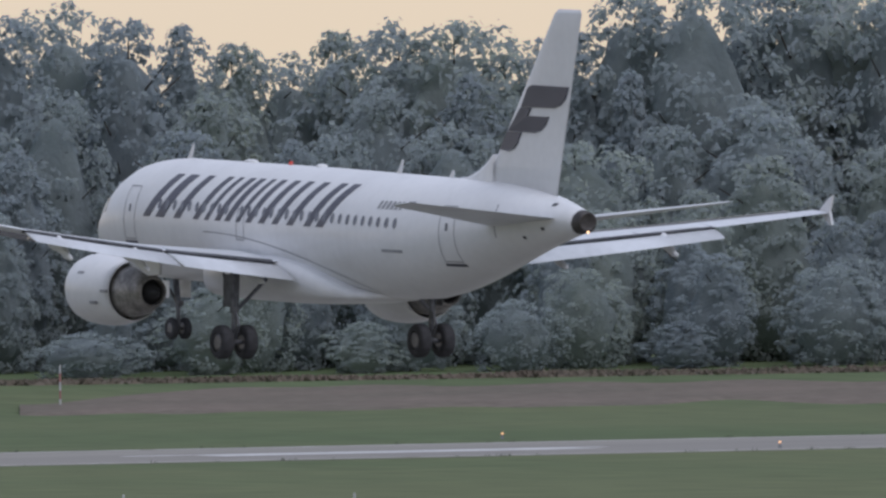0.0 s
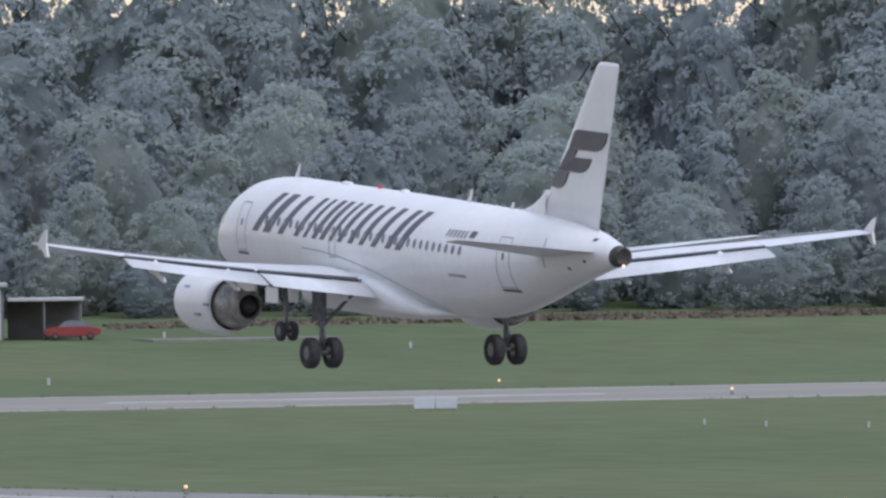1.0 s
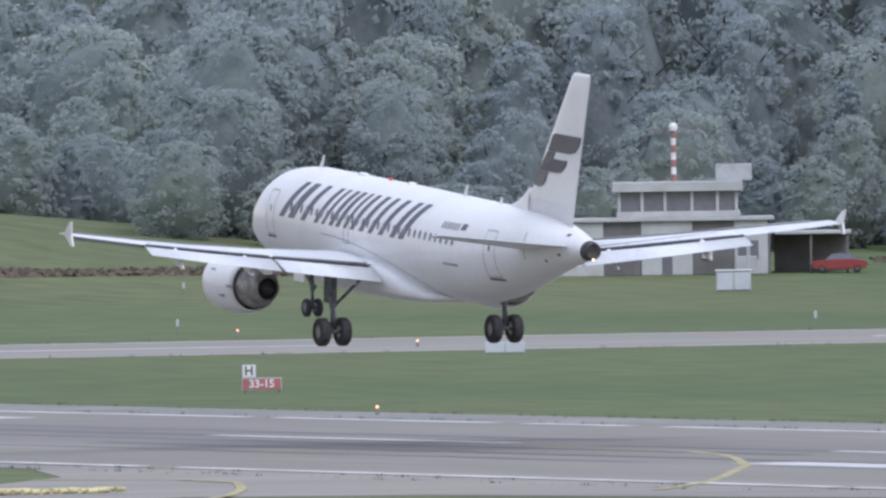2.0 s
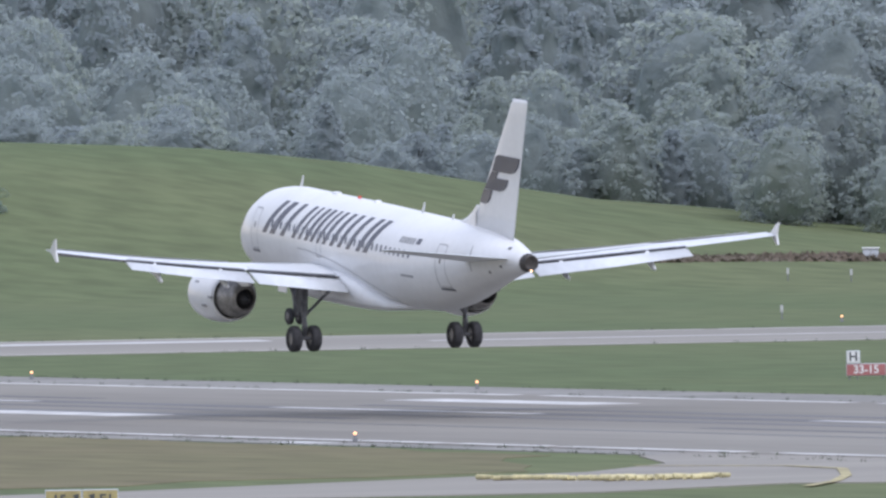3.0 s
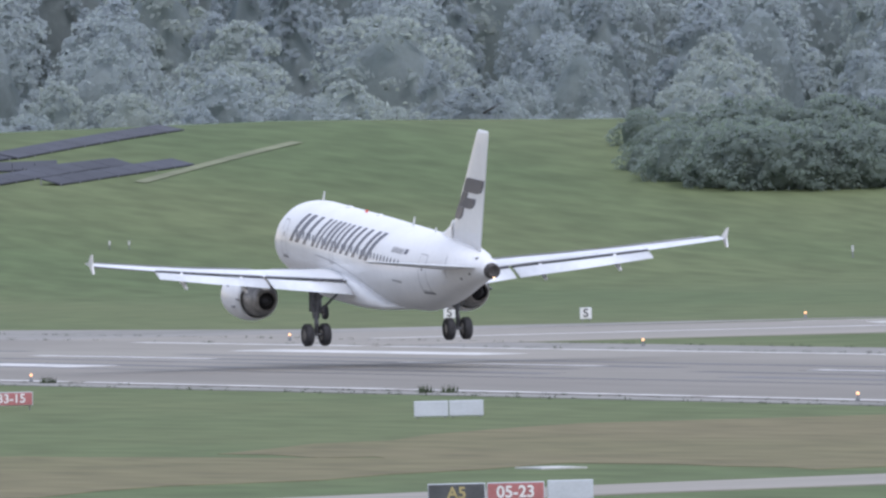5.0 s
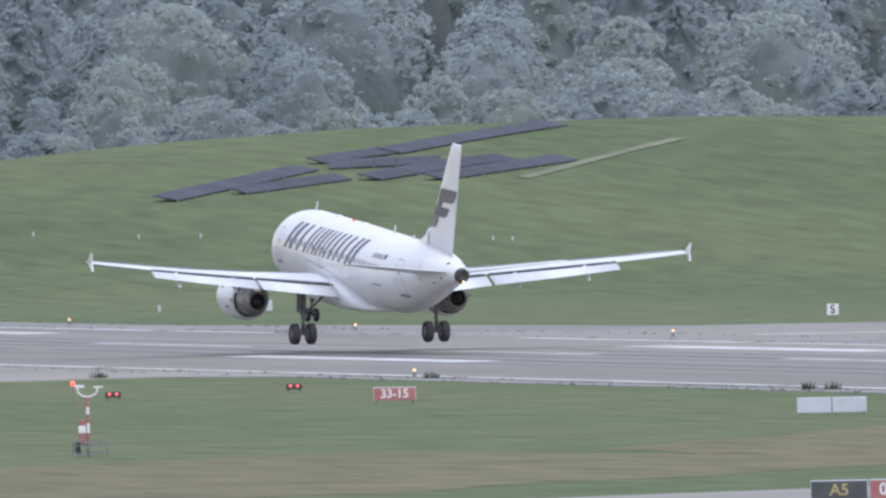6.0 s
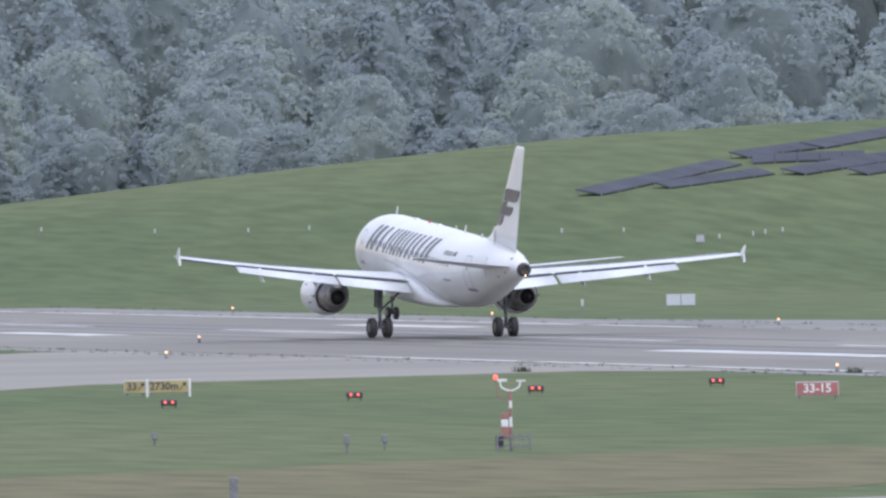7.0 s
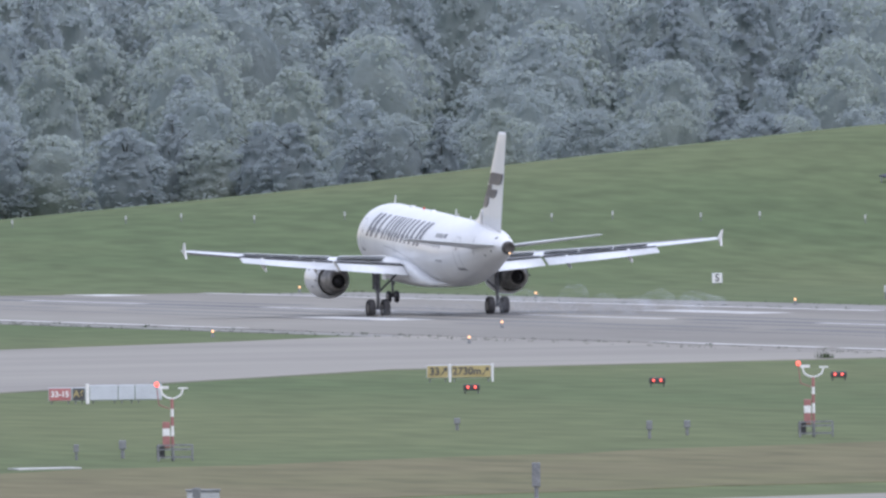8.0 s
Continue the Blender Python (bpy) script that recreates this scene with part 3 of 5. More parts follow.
def aerofoil(chord, thick, n=9):
    """Points round a wing section: distance aft of the nose, height."""
    xs = [0.5 - 0.5 * math.cos(math.pi * i / n) for i in range(n + 1)]
    t = lambda q: thick * chord * (1.4845 * math.sqrt(q) - .63 * q - 1.758 * q * q + 1.4215 * q ** 3 - .5075 * q ** 4) * 1.0
    up = [(q * chord, t(q) * 0.62 + 0.015 * chord * math.sin(math.pi * q)) for q in xs]
    dn = [(q * chord, -t(q) * 0.55 + 0.01 * chord * math.sin(math.pi * q)) for q in xs[::-1][1:-1]]
    return up + dn


def lifting(bm, sections, upright=False):
    """sections: (across, leading edge aft, height, chord, thickness ratio)."""
    rings = []
    for across, le, z, chord, thick in sections:
        ring = []
        for a, h in aerofoil(chord, thick):
            ring.append((h, GEAR_AFT - le - a, z) if upright else (across, GEAR_AFT - le - a, z + h))
        rings.append(ring)
    return loft(bm, rings)


def wing_at(y):
    """Leading edge, height and clean chord of the wing at a distance from the centre line."""
    le = 10.6 + (y - 1.9) * (18.75 - 10.6) / 15.1
    te = between(y, ((1.2, 16.6), (6.6, 16.75), (17.0, 20.3)))
    z = 2.84 + (y - 1.9) * 0.0830 + 0.49 * max(0, (y - 1.9) / 15.1) ** 2
    return le, z, te - le


SPOILERS, WINGS = [], []


def build_wing(plane, s):
    wing = part("wing", lifting(bmesh.new(), [(s * y, *(lambda w: (w[0], w[1], w[2] * (0.86 if y < 13.3 else 1.0), t))(wing_at(y)))
                for y, t in ((1.2, .15), (3.0, .145), (6.6, .13), (10.0, .12), (13.29, .115), (13.31, .115), (16.0, .11), (17.0, .10))]), WING_TOP, plane,
                "pale grey swept wing with flaps down", smooth=True)
    mod = wing.modifiers.new("edges", "EDGE_SPLIT")
    mod.split_angle = radians(40)
    # flaps, lowered and run back
    for y0, y1 in ((2.25, 6.55), (6.75, 13.3)):
        rings = []
        for y in (y0, (y0 + y1) / 2, y1):
            le, z, c = wing_at(y)
            fc = between(y, ((2.2, 1.55), (6.6, 1.32), (13.3, .92)))
            start, drop = le + c * 0.90, radians(18)
            ring = []
            for a, h in aerofoil(fc, .13):
                ring.append((s * y, GEAR_AFT - (start + a * math.cos(drop) + h * math.sin(drop)), z - 0.05 - 0.012 * c - a * math.sin(drop) + h * math.cos(drop)))
            rings.append(ring)
        part("flap", loft(bmesh.new(), rings), WING_TOP, wing, "white lowered flap", smooth=True)
        bm = bmesh.new()
        rings = []
        for y in (y0, y1):
            le, z, c = wing_at(y)
            q = GEAR_AFT - le - c * .862
            rings.append([(s * y, q, z + .012 * c), (s * y, q - .018 * c - .03, z - .02), (s * y, q - .018 * c, z - .09), (s * y, q + .2, z - .09)])
        part("flap_cove", loft(bm, rings), DARK_GAP, wing, "dark gap before the flap")
    # slats
    for y0, y1 in ((2.6, 5.1), (6.4, 11.4), (11.5, 16.4)):
        rings = []
        for y in (y0, y1):
            le, z, c = wing_at(y)
            sc = .16 * c + .12
            rings.append([(s * y, GEAR_AFT - le + .32, z - .22), (s * y, GEAR_AFT - le + .34, z - .08), (s * y, GEAR_AFT - le + .12, z + .10), (s * y, GEAR_AFT - le - sc * .5, z + .055 * c * .62 + .06), (s * y, GEAR_AFT - le - sc * .5, z + .055 * c * .62 + .035), (s * y, GEAR_AFT - le + .05, z - .05)])
        part("slat", loft(bmesh.new(), rings), BARE, wing, "bare metal leading-edge slat")
    # flap track fairings
    for y in (3.3, 8.1, 11.7):
        le, z, c = wing_at(y)
        a0, n = le + c * .62, 9
        rings = []
        for i in range(n):
            u = i / (n - 1)
            r = .17 * math.sin(math.pi * (0.06 + 0.90 * u) ** .8) + .02
            a, zz = a0 + u * (.34 * c + .80), z - .24 - .50 * smooth01((u - .35) / .65)
            rings.append([(s * y + r * .75 * math.cos(q), GEAR_AFT - a, zz + r * 1.5 * math.sin(q)) for q in [2 * math.pi * k / 10 for k in range(10)]])
        part("flap_track_fairing", loft(bmesh.new(), rings), WHITE, wing, "white tapered flap fairing", smooth=True)
    # tip fence
    le, z, c = wing_at(17.0)
    bm = bmesh.new()
    outline = ((.75, 0.0), (1.38, .50), (1.62, .60), (1.52, .06), (1.70, -.40), (1.54, -.42), (1.08, -.12))
    for dx in (-.04, .04):
        vs = [bm.verts.new((s * (17.06 + .10 * max(0, h)) + dx, GEAR_AFT - le - a, z + h)) for a, h in outline]
        bm.faces.new(vs)
    bm.verts.ensure_lookup_table()
    k = len(outline)
    for i in range(k):
        bm.faces.new((bm.verts[i], bm.verts[(i + 1) % k], bm.verts[k + (i + 1) % k], bm.verts[k + i]))
    part("wingtip_fence", bm, WHITE, wing, "white arrow-shaped wingtip fence")
    # spoiler panels, hinged at their front edges
    def top_at(y, a):
        le, z, c = wing_at(y)
        q = a / .86
        t = .125 * .86 * c * (1.4845 * math.sqrt(q) - .63 * q - 1.758 * q * q + 1.4215 * q ** 3 - .5075 * q ** 4)
        return Vector((s * y, GEAR_AFT - le - a * c, z + t * .62 + .015 * .86 * c * math.sin(math.pi * q)))
    for y0, y1 in ((3.2, 6.3), (6.9, 8.9), (8.95, 10.9), (10.95, 12.9)):
        one, two = top_at(y0, .66), top_at(y1, .66)
        if s < 0:
            one, two = two, one
        axis = (two - one).normalized()
        up = axis.cross(Vector((0, 1, 0))).normalized()
        hinge = Matrix((axis, up.cross(axis), up)).transposed().to_4x4()
        hinge.translation = (one + two) / 2 + up * .02
        back = hinge.inverted()
        rings = []
        for y in (y0, y1):
            lip, edge = back @ top_at(y, .66), back @ top_at(y, .85)
            rings.append([lip + Vector((0, 0, .03)), edge + Vector((0, 0, .05)), edge + Vector((0, 0, .02)), lip + Vector((0, 0, -.01))])
        panel = part("spoiler", loft(bmesh.new(), rings), WING_TOP, wing, "grey spoiler panel", at=hinge)
        SPOILERS.append((panel, hinge))
    WINGS.append((wing, s))


def build_engine(plane, s):
    x, zc = s * 5.75, 1.78
    m = Matrix.Translation((x, GEAR_AFT - 9.5, zc))
    cowl = part("engine_cowl", revolve(bmesh.new(), ((0.35, .93), (.08, .98), (0, 1.04), (.06, 1.10), (.35, 1.17), (.9, 1.22), (1.6, 1.23), (2.2, 1.19), (2.75, 1.10), (3.05, 1.03), (3.05, .99), (2.4, 1.0)), 40, m), WHITE, plane, "white engine cowling", smooth=True)
    part("fan_duct", revolve(bmesh.new(), ((.35, .93), (1.2, .9), (1.25, .2), (1.0, .02)), 24, m), SOOT, cowl)
    part("bypass_duct", revolve(bmesh.new(), ((2.4, .99), (2.38, .7), (2.4, .6)), 32, m), SOOT, cowl, "dark bypass exhaust opening")
    core = part("core_nozzle", revolve(bmesh.new(), ((2.4, .88), (3.0, .90), (3.5, .82), (4.1, .62), (4.4, .50), (4.4, .45), (4.1, .46)), 32, m), NOZZLE, cowl, "heat-stained metal core nozzle", smooth=True)
    part("exhaust_plug", revolve(bmesh.new(), ((4.1, .46), (4.12, .3), (4.5, .22), (4.85, .03)), 24, m), SOOT, core, "dark exhaust plug", smooth=True)
    bm = bmesh.new()
    rings = []
    for a, lo, hi, w in ((9.9, 2.8, 2.98, .08), (10.9, 2.6, 3.15, .2), (12.8, 2.25, 3.1, .22), (14.4, 2.4, 2.9, .06)):
        rings.append([(x - w, GEAR_AFT - a, lo), (x + w, GEAR_AFT - a, lo), (x + w * .8, GEAR_AFT - a, hi), (x - w * .8, GEAR_AFT - a, hi)])
    part("pylon", loft(bm, rings), WHITE, cowl, "white engine pylon")
    for k, (a, ang) in enumerate(((2.2, 200), (2.9, 180), (1.2, 152))):
        r, q = 1.205 if k != 1 else 1.12, radians(ang if s < 0 else 180 - ang)
        bm = bmesh.new()
        box(bm, -.03, .03, -.22, .22, -.05, .05)
        part("cowl_latch", bm, LINE_GREY, cowl, "small dark cowling vent", at=m @ Matrix.Translation((r * math.cos(q), -a, r * math.sin(q))) @ Matrix.Rotation(-q, 4, "Y"))
    bm = bmesh.new()
    strake = ((0.5, 1.17), (1.5, 1.24), (1.5, 1.55), (1.2, 1.5))
    q = radians(48 if s < 0 else 132)
    for w in (-.02, .02):
        bm.faces.new([bm.verts.new(m @ Vector((r * math.cos(q) + w, -a, r * math.sin(q)))) for a, r in strake])
    bm.verts.ensure_lookup_table()
    for i in range(4):
        bm.faces.new((bm.verts[i], bm.verts[(i + 1) % 4], bm.verts[4 + (i + 1) % 4], bm.verts[4 + i]))
    part("strake", bm, WHITE, cowl)


def build_wheel(parent, at, r, w, name="wheel"):
    bm = bmesh.new()
    prof = ((-w / 2, r * .55), (-w / 2, r * .86), (-w * .36, r * .97), (-w * .15, r), (w * .15, r), (w * .36, r * .97), (w / 2, r * .86), (w / 2, r * .55))
    turn = Matrix.Rotation(radians(90), 4, "Z")
    revolve(bm, prof, 28, turn)
    tyre = part("tyre", bm, TYRE, parent, "black rubber tyre", smooth=True, at=at)
    bm = bmesh.new()
    revolve(bm, ((-w * .42, .02), (-w * .40, r * .3), (-w * .46, r * .56), (w * .46, r * .56), (w * .40, r * .3), (w * .42, .02)), 20, turn)
    part("wheel_hub", bm, HUB, tyre, "metal wheel hub", smooth=True)
    return tyre


def build_gear(plane):
    for s in (-1, 1):
        x = s * 3.82
        bm = bmesh.new()
        tube(bm, (x, 0, 2.6), (x, 0, 1.15), .17, .15)
        tube(bm, (x, 0, 1.2), (x, 0, .16), .10)
        tube(bm, (x - .36, 0, .16), (x + .36, 0, .16), .075)
        tube(bm, (x, 0, 1.15), (x - s * 1.25, .05, 2.3), .07)
        tube(bm, (x, -.12, 1.15), (x, -.34, .72), .045)
        tube(bm, (x, -.34, .72), (x, -.1, .3), .045)
        tube(bm, (x, 0, 1.0), (x + s * .28, .3, 2.5), .05)
        leg = part("main_gear_leg", bm, GEAR, plane, "grey main landing gear leg", smooth=False)
        bm = bmesh.new()
        box(bm, x + s * .22, x + s * .26, -.34, .30, 1.35, 2.45, .02)
        part("gear_door", bm, GEAR, leg, "grey gear leg door")
        for d in (-.46, .46):
            build_wheel(leg, pose(x + d, 0, .16), .585, .42)
    y = GEAR_AFT - 5.06
    bm = bmesh.new()
    tube(bm, (0, y + .25, 2.0), (0, y, .9), .11)
    tube(bm, (0, y + .03, .95), (0, y, .2), .075)
    tube(bm, (-.3, y, .2), (.3, y, .2), .05)
    tube(bm, (0, y + .05, 1.0), (0, y + 1.1, 1.9), .05)
    leg = part("nose_gear_leg", bm, GEAR, plane, "grey nose landing gear leg")
    for d in (-.25, .25):
        build_wheel(leg, pose(d, y, .2), .38, .22)
    for s in (-1, 1):
        bm = bmesh.new()
        box(bm, s * .42 - .02, s * .42 + .02, y - .1, y + 1.0, 1.25, 1.85, .02)
        part("nose_gear_door", bm, WHITE, plane, "white open nose gear door")
    bm = bmesh.new()
    box(bm, -.12, .12, y - .16, y - .06, .98, 1.16, .02)
    part("taxi_light", bm, HUB, leg, "round landing light")


def build_airliner():
    plane = new("airliner")
    tagged(plane, "white twin-engined airliner with dark livery, gear and flaps down", "airliner")
    # fuselage
    afts = [0, .12, .3, .5, .8, 1.2, 1.6, 2.0, 2.4, 2.8, 3.2, 3.6, 4.2, 5, 6, 8, 10, 12, 14, 16, 18, 20, 21.6, 22.5, 23.5, 24.5, 25.5, 26.5, 27.5, 28.5, 29.5, 30.5, 31.5, 32.2, 32.8, 33.44]
    rings = []
    for a in afts:
        zc, w, h = hull(a)
        rings.append([(w * math.cos(q), GEAR_AFT - a, zc + h * math.sin(q)) for q in [2 * math.pi * k / 48 for k in range(48)]])
    body = part("fuselage", loft(bmesh.new(), rings), WHITE, plane, "glossy white fuselage", smooth=True)
    # belly fairing
    rings = []
    for a, w, lo, hi in ((8.9, .5, 1.72, 2.2), (9.6, 1.45, 1.55, 2.9), (10.6, 2.05, 1.45, 3.15), (12.5, 2.16, 1.42, 3.3), (15.5, 2.16, 1.42, 3.25), (17.2, 2.1, 1.45, 3.0), (18.6, 1.9, 1.52, 2.55), (19.8, 1.45, 1.62, 2.1), (20.8, .7, 1.74, 1.95)):
        zc, h = (lo + hi) / 2, (hi - lo) / 2
        ring = []
        for q in [2 * math.pi * k / 32 for k in range(32)]:
            c, s2 = math.cos(q), math.sin(q)
            e = .62
            ring.append((w * math.copysign(abs(c) ** e, c), GEAR_AFT - a, zc + h * math.copysign(abs(s2) ** e, s2)))
        rings.append(ring)
    part("belly_fairing", loft(bmesh.new(), rings), WHITE, body, "white belly fairing at the wing root", smooth=True)
    # tail cone exhaust
    bm = bmesh.new()
    zc, w, h = hull(33.3)
    revolve(bm, ((33.02, .425), (33.46, .355), (33.52, .31), (33.47, .26), (33.46, .15), (33.455, .005)), 24, Matrix.Translation((0, GEAR_AFT, zc)))
    part("exhaust_cone", bm, TAIL_METAL, body, "dark metal tail exhaust", smooth=True)
    bm = bmesh.new()
    bmesh.ops.create_uvsphere(bm, u_segments=10, v_segments=6, radius=.045, matrix=Matrix.Translation((0, GEAR_AFT - 33.5, zc - .33)))
    part("tail_light", bm, glowing("warm_white_tail_light", (1.0, .62, .30), 3.0), body, "small lit tail lamp")
    # fin
    sec = [(0, 31.21 - (11.75 - z) * .775, z, (32.95 - (11.75 - z) * .245) - (31.21 - (11.75 - z) * .775), .10) for z in (5.3, 6.5, 8.0, 9.5, 11.0, 11.6)]
    sec.append((0, 31.35, 11.75, 1.5, .05))
    fin = part("fin", lifting(bmesh.new(), sec, True), WHITE, plane, "white tail fin with a dark mark", smooth=True)
    bm = bmesh.new()
    prof = [(24.5, 5.93), (25.3, 6.0), (26.0, 6.2), (26.6, 6.5), (27.05, 6.82)]
    rings = []
    for a, z in prof:
        w = .05 + .09 * (z - 5.9)
        rings.append([(-w, GEAR_AFT - a - .25, z - .02), (0, GEAR_AFT - a, z), (w, GEAR_AFT - a - .25, z - .02), (w + .08, GEAR_AFT - a - .3, 5.6), (-w - .08, GEAR_AFT - a - .3, 5.6)])
    part("dorsal_fillet", loft(bm, rings), WHITE, fin, smooth=False)
    # fin mark: three leaning slabs in two tones
    def fin_slab(name, pts, colour=NAVY):
        for s in (-1, 1):
            bm = bmesh.new()
            vs = []
            for a, z in pts:
                le = 31.21 - (11.75 - z) * .775
                c = (32.95 - (11.75 - z) * .245) - le
                q = min(1.0, max(.02, (a - le) / c))
                t = .10 * c * (1.4845 * math.sqrt(q) - .63 * q - 1.758 * q * q + 1.4215 * q ** 3 - .5075 * q ** 4)
                vs.append((t * .62 + .015 * c * math.sin(math.pi * q)) if s > 0 else -(t * .55 - .01 * c * math.sin(math.pi * q)))
            near = [bm.verts.new((x + s * .05, GEAR_AFT - a, z)) for x, (a, z) in zip(vs, pts)]
            far = [bm.verts.new((x + s * .004, GEAR_AFT - a, z)) for x, (a, z) in zip(vs, pts)]
            bm.faces.new(near)
            k = len(pts)
            for i in range(k):
                bm.faces.new((near[i], near[(i + 1) % k], far[(i + 1) % k], far[i]))
            part(name, bm, colour, fin, "dark blue-grey painted tail mark")
    fin_slab("tail_mark", [(29.5, 9.10), (29.8, 9.19), (32.13, 9.17), (31.95, 8.80), (31.6, 8.55), (31.2, 8.45), (29.08, 8.45)])
    fin_slab("tail_mark", [(29.05, 8.43), (29.75, 8.43), (29.5, 8.16), (30.87, 8.15), (30.65, 7.86), (30.35, 7.68), (29.95, 7.60), (28.2, 7.62)])
    fin_slab("tail_mark", [(28.12, 7.60), (29.12, 7.60), (28.85, 7.20), (28.6, 7.03), (28.25, 6.95), (27.66, 7.0)])
    # tailplanes
    for s in (-1, 1):
        # trimmed nose-down for the landing
        trim = Matrix.Translation((0, GEAR_AFT - 30.4, 4.7)) @ Matrix.Rotation(radians(-6.5), 4, "X") @ Matrix.Translation((0, 30.4 - GEAR_AFT, -4.7))
        part("tailplane", lifting(bmesh.new(), [(s * y, 28.55 + (y - .6) * .50, 4.62 + (y - .6) * .092, 3.75 - (y - .6) * .445, .10) for y in (.55, 2.5, 4.5, 6.1)] + [(s * 6.22, 31.55, 5.14, .95, .06)]), WING_TOP, plane, "pale grey tailplane", smooth=True, at=trim)
    for s in (-1, 1):
        build_wing(plane, s)
        build_engine(plane, s)
    build_gear(plane)
    # painted livery as plain leaning bars
    for s in (-1, 1):
        def bar(*q):
            o = slab(*q)
            part("livery_bar", skin_patch(bmesh.new(), o, s, 2, 7), NAVY, body, "dark blue-grey painted bar")
        lo, hi = 4.12, 5.60
        for a, w in ((6.05, .58), (6.95, .75), (8.25, .56), (9.65, .47), (10.45, .36), (11.2, .47), (11.9, .47), (12.7, .36), (13.4, .47), (14.3, .52), (15.25, .5), (16.3, .54), (17.5, .56), (18.35, .62)):
            bar(a, a + w * .84, a + 1.3, a + w * .84 + 1.3, lo, hi)
        # registration as plain bars, flag block
        for i in range(6):
            a = 22.25 + .28 * i
            part("registration_bar", skin_patch(bmesh.new(), slab(a, a + .17, a + .08, a + .25, 4.86, 5.12), s, 1, 2), LINE_GREY, body, "small grey marking bar")
        part("flag_block", skin_patch(bmesh.new(), slab(24.05, 24.5, 24.12, 24.57, 4.90, 5.14), s, 1, 2), NAVY, body, "small dark painted flag block")
        part("type_bar", skin_patch(bmesh.new(), slab(22.9, 24.2, 22.9, 24.2, 3.42, 3.52), s, 3, 1), LINE_GREY, body, "small grey marking bar")
        # cabin windows
        for i in range(32):
            a = 7.05 + .533 * i
            if 12.3 < a < 12.4 or a > 24.2:
                continue
            part("cabin_window", skin_patch(bmesh.new(), lambda u, v: (a + .11 + .11 * math.cos(math.pi * (1 - u)) * math.sqrt(max(0.12, 1 - (2 * v - 1) ** 4)), 4.40 - .010 * (a - 7) + .34 * v), s, 3, 4, .016), WINDOW_GLASS, body)
        # doors
        for a, w, z0, z1 in ((4.55, .82, 3.3, 5.1), (26.35, .82, 3.2, 5.05), (12.75, .52, 3.5, 4.55)):
            rim = .035
            door = part("door_seam", skin_patch(bmesh.new(), slab(a, a + rim, a, a + rim, z0, z1), s, 1, 6), LINE_GREY, body, "thin grey door outline")
            skin = ((a + w, a + w + rim, z0, z1), (a, a + w, z1, z1 + rim), (a, a + w, z0, z0 + rim))
            for p0, p1, q0, q1 in skin:
                part("door_seam", skin_patch(bmesh.new(), slab(p0, p1, p0, p1, q0, q1), s, 1, 6), LINE_GREY, body)
            if w > .6:
                part("door_sill", skin_patch(bmesh.new(), slab(a - .05, a + w + .08, a - .05, a + w + .08, z0 - .14, z0 - .05), s, 3, 1), NAVY, body, "dark door sill plate")
                part("door_window", skin_patch(bmesh.new(), slab(a + .36, a + .5, a + .36, a + .5, 4.25, 4.5), s, 1, 1, .016), WINDOW_GLASS, body)
        # cockpit side panes
        for a0, a1, b0, b1 in ((2.0, 2.6, 2.25, 2.75), (1.45, 1.95, 1.75, 2.2)):
            part("cockpit_pane", skin_patch(bmesh.new(), slab(a0, a1, b0, b1, 4.15, 4.62), s, 2, 2, .016), WINDOW_GLASS, body, "dark cockpit side window")
        # small vents on the tail
        for a, z, d in ((31.9, 5.22, .2), (31.6, 4.42, .16), (30.6, 4.1, .14)):
            part("tail_vent", skin_patch(bmesh.new(), slab(a, a + d, a, a + d, z, z + .1), s, 1, 1), DARK_GAP, body, "small dark vent")
        part("stabiliser_seam", skin_patch(bmesh.new(), slab(29.3, 29.35, 29.3, 29.35, 4.1, 5.2), s, 1, 6), LINE_GREY, body)
        # curved wing root fairing line
        part("fairing_seam", skin_patch(bmesh.new(), lambda u, v: (10.4 + 10.6 * u, 1.95 + 1.75 * math.sin(math.pi * (.5 + .5 * u)) ** .8 + .035 * v), s, 24, 1), LINE_GREY, body, "thin grey fairing outline")
    # antennas and bumps along the spine
    for a, hgt in ((5.75, .55), (20.6, .5), (24.2, .28)):
        bm = bmesh.new()
        rings = [[(.03 * math.cos(q), GEAR_AFT - a - d * hgt + ch * math.sin(q), hull(a)[0] + hull(a)[2] - .04 + z) for q in [2 * math.pi * k / 8 for k in range(8)]] for z, d, ch in ((0, 0, .2), (hgt * .6, .35, .12), (hgt, .5, .05))]
        part("antenna", loft(bm, rings), WHITE, body, "white blade antenna")
    for a, r in ((10.2, .40), (15.2, .22)):
        bm = bmesh.new()
        bmesh.ops.create_uvsphere(bm, u_segments=12, v_segments=8, radius=1, matrix=Matrix.Translation((0, GEAR_AFT - a, hull(a)[0] + hull(a)[2])) @ Matrix.Diagonal((.2, r, .10, 1)))
        part("antenna_blister", bm, WHITE, body, "low white antenna blister", smooth=True)
    bm = bmesh.new()
    bmesh.ops.create_uvsphere(bm, u_segments=8, v_segments=6, radius=.09, matrix=Matrix.Translation((0, GEAR_AFT - 13.0, hull(13)[0] + hull(13)[2] + .03)))
    part("beacon", bm, glowing("red_beacon", (.5, .05, .03), .12), body, "small red beacon")
    return plane


airliner = build_airliner()


# ---- airfield fittings ----
# red, black and yellow sign colours are dulled to paint in haze
SIGN_RED = material("hazed_red_sign_face", (0.38, 0.14, 0.14), rough=0.5, vary=0.08, scale=2)
SIGN_WHITE = material("white_sign_face", (0.72, 0.72, 0.72), rough=0.5, vary=0.06, scale=2)
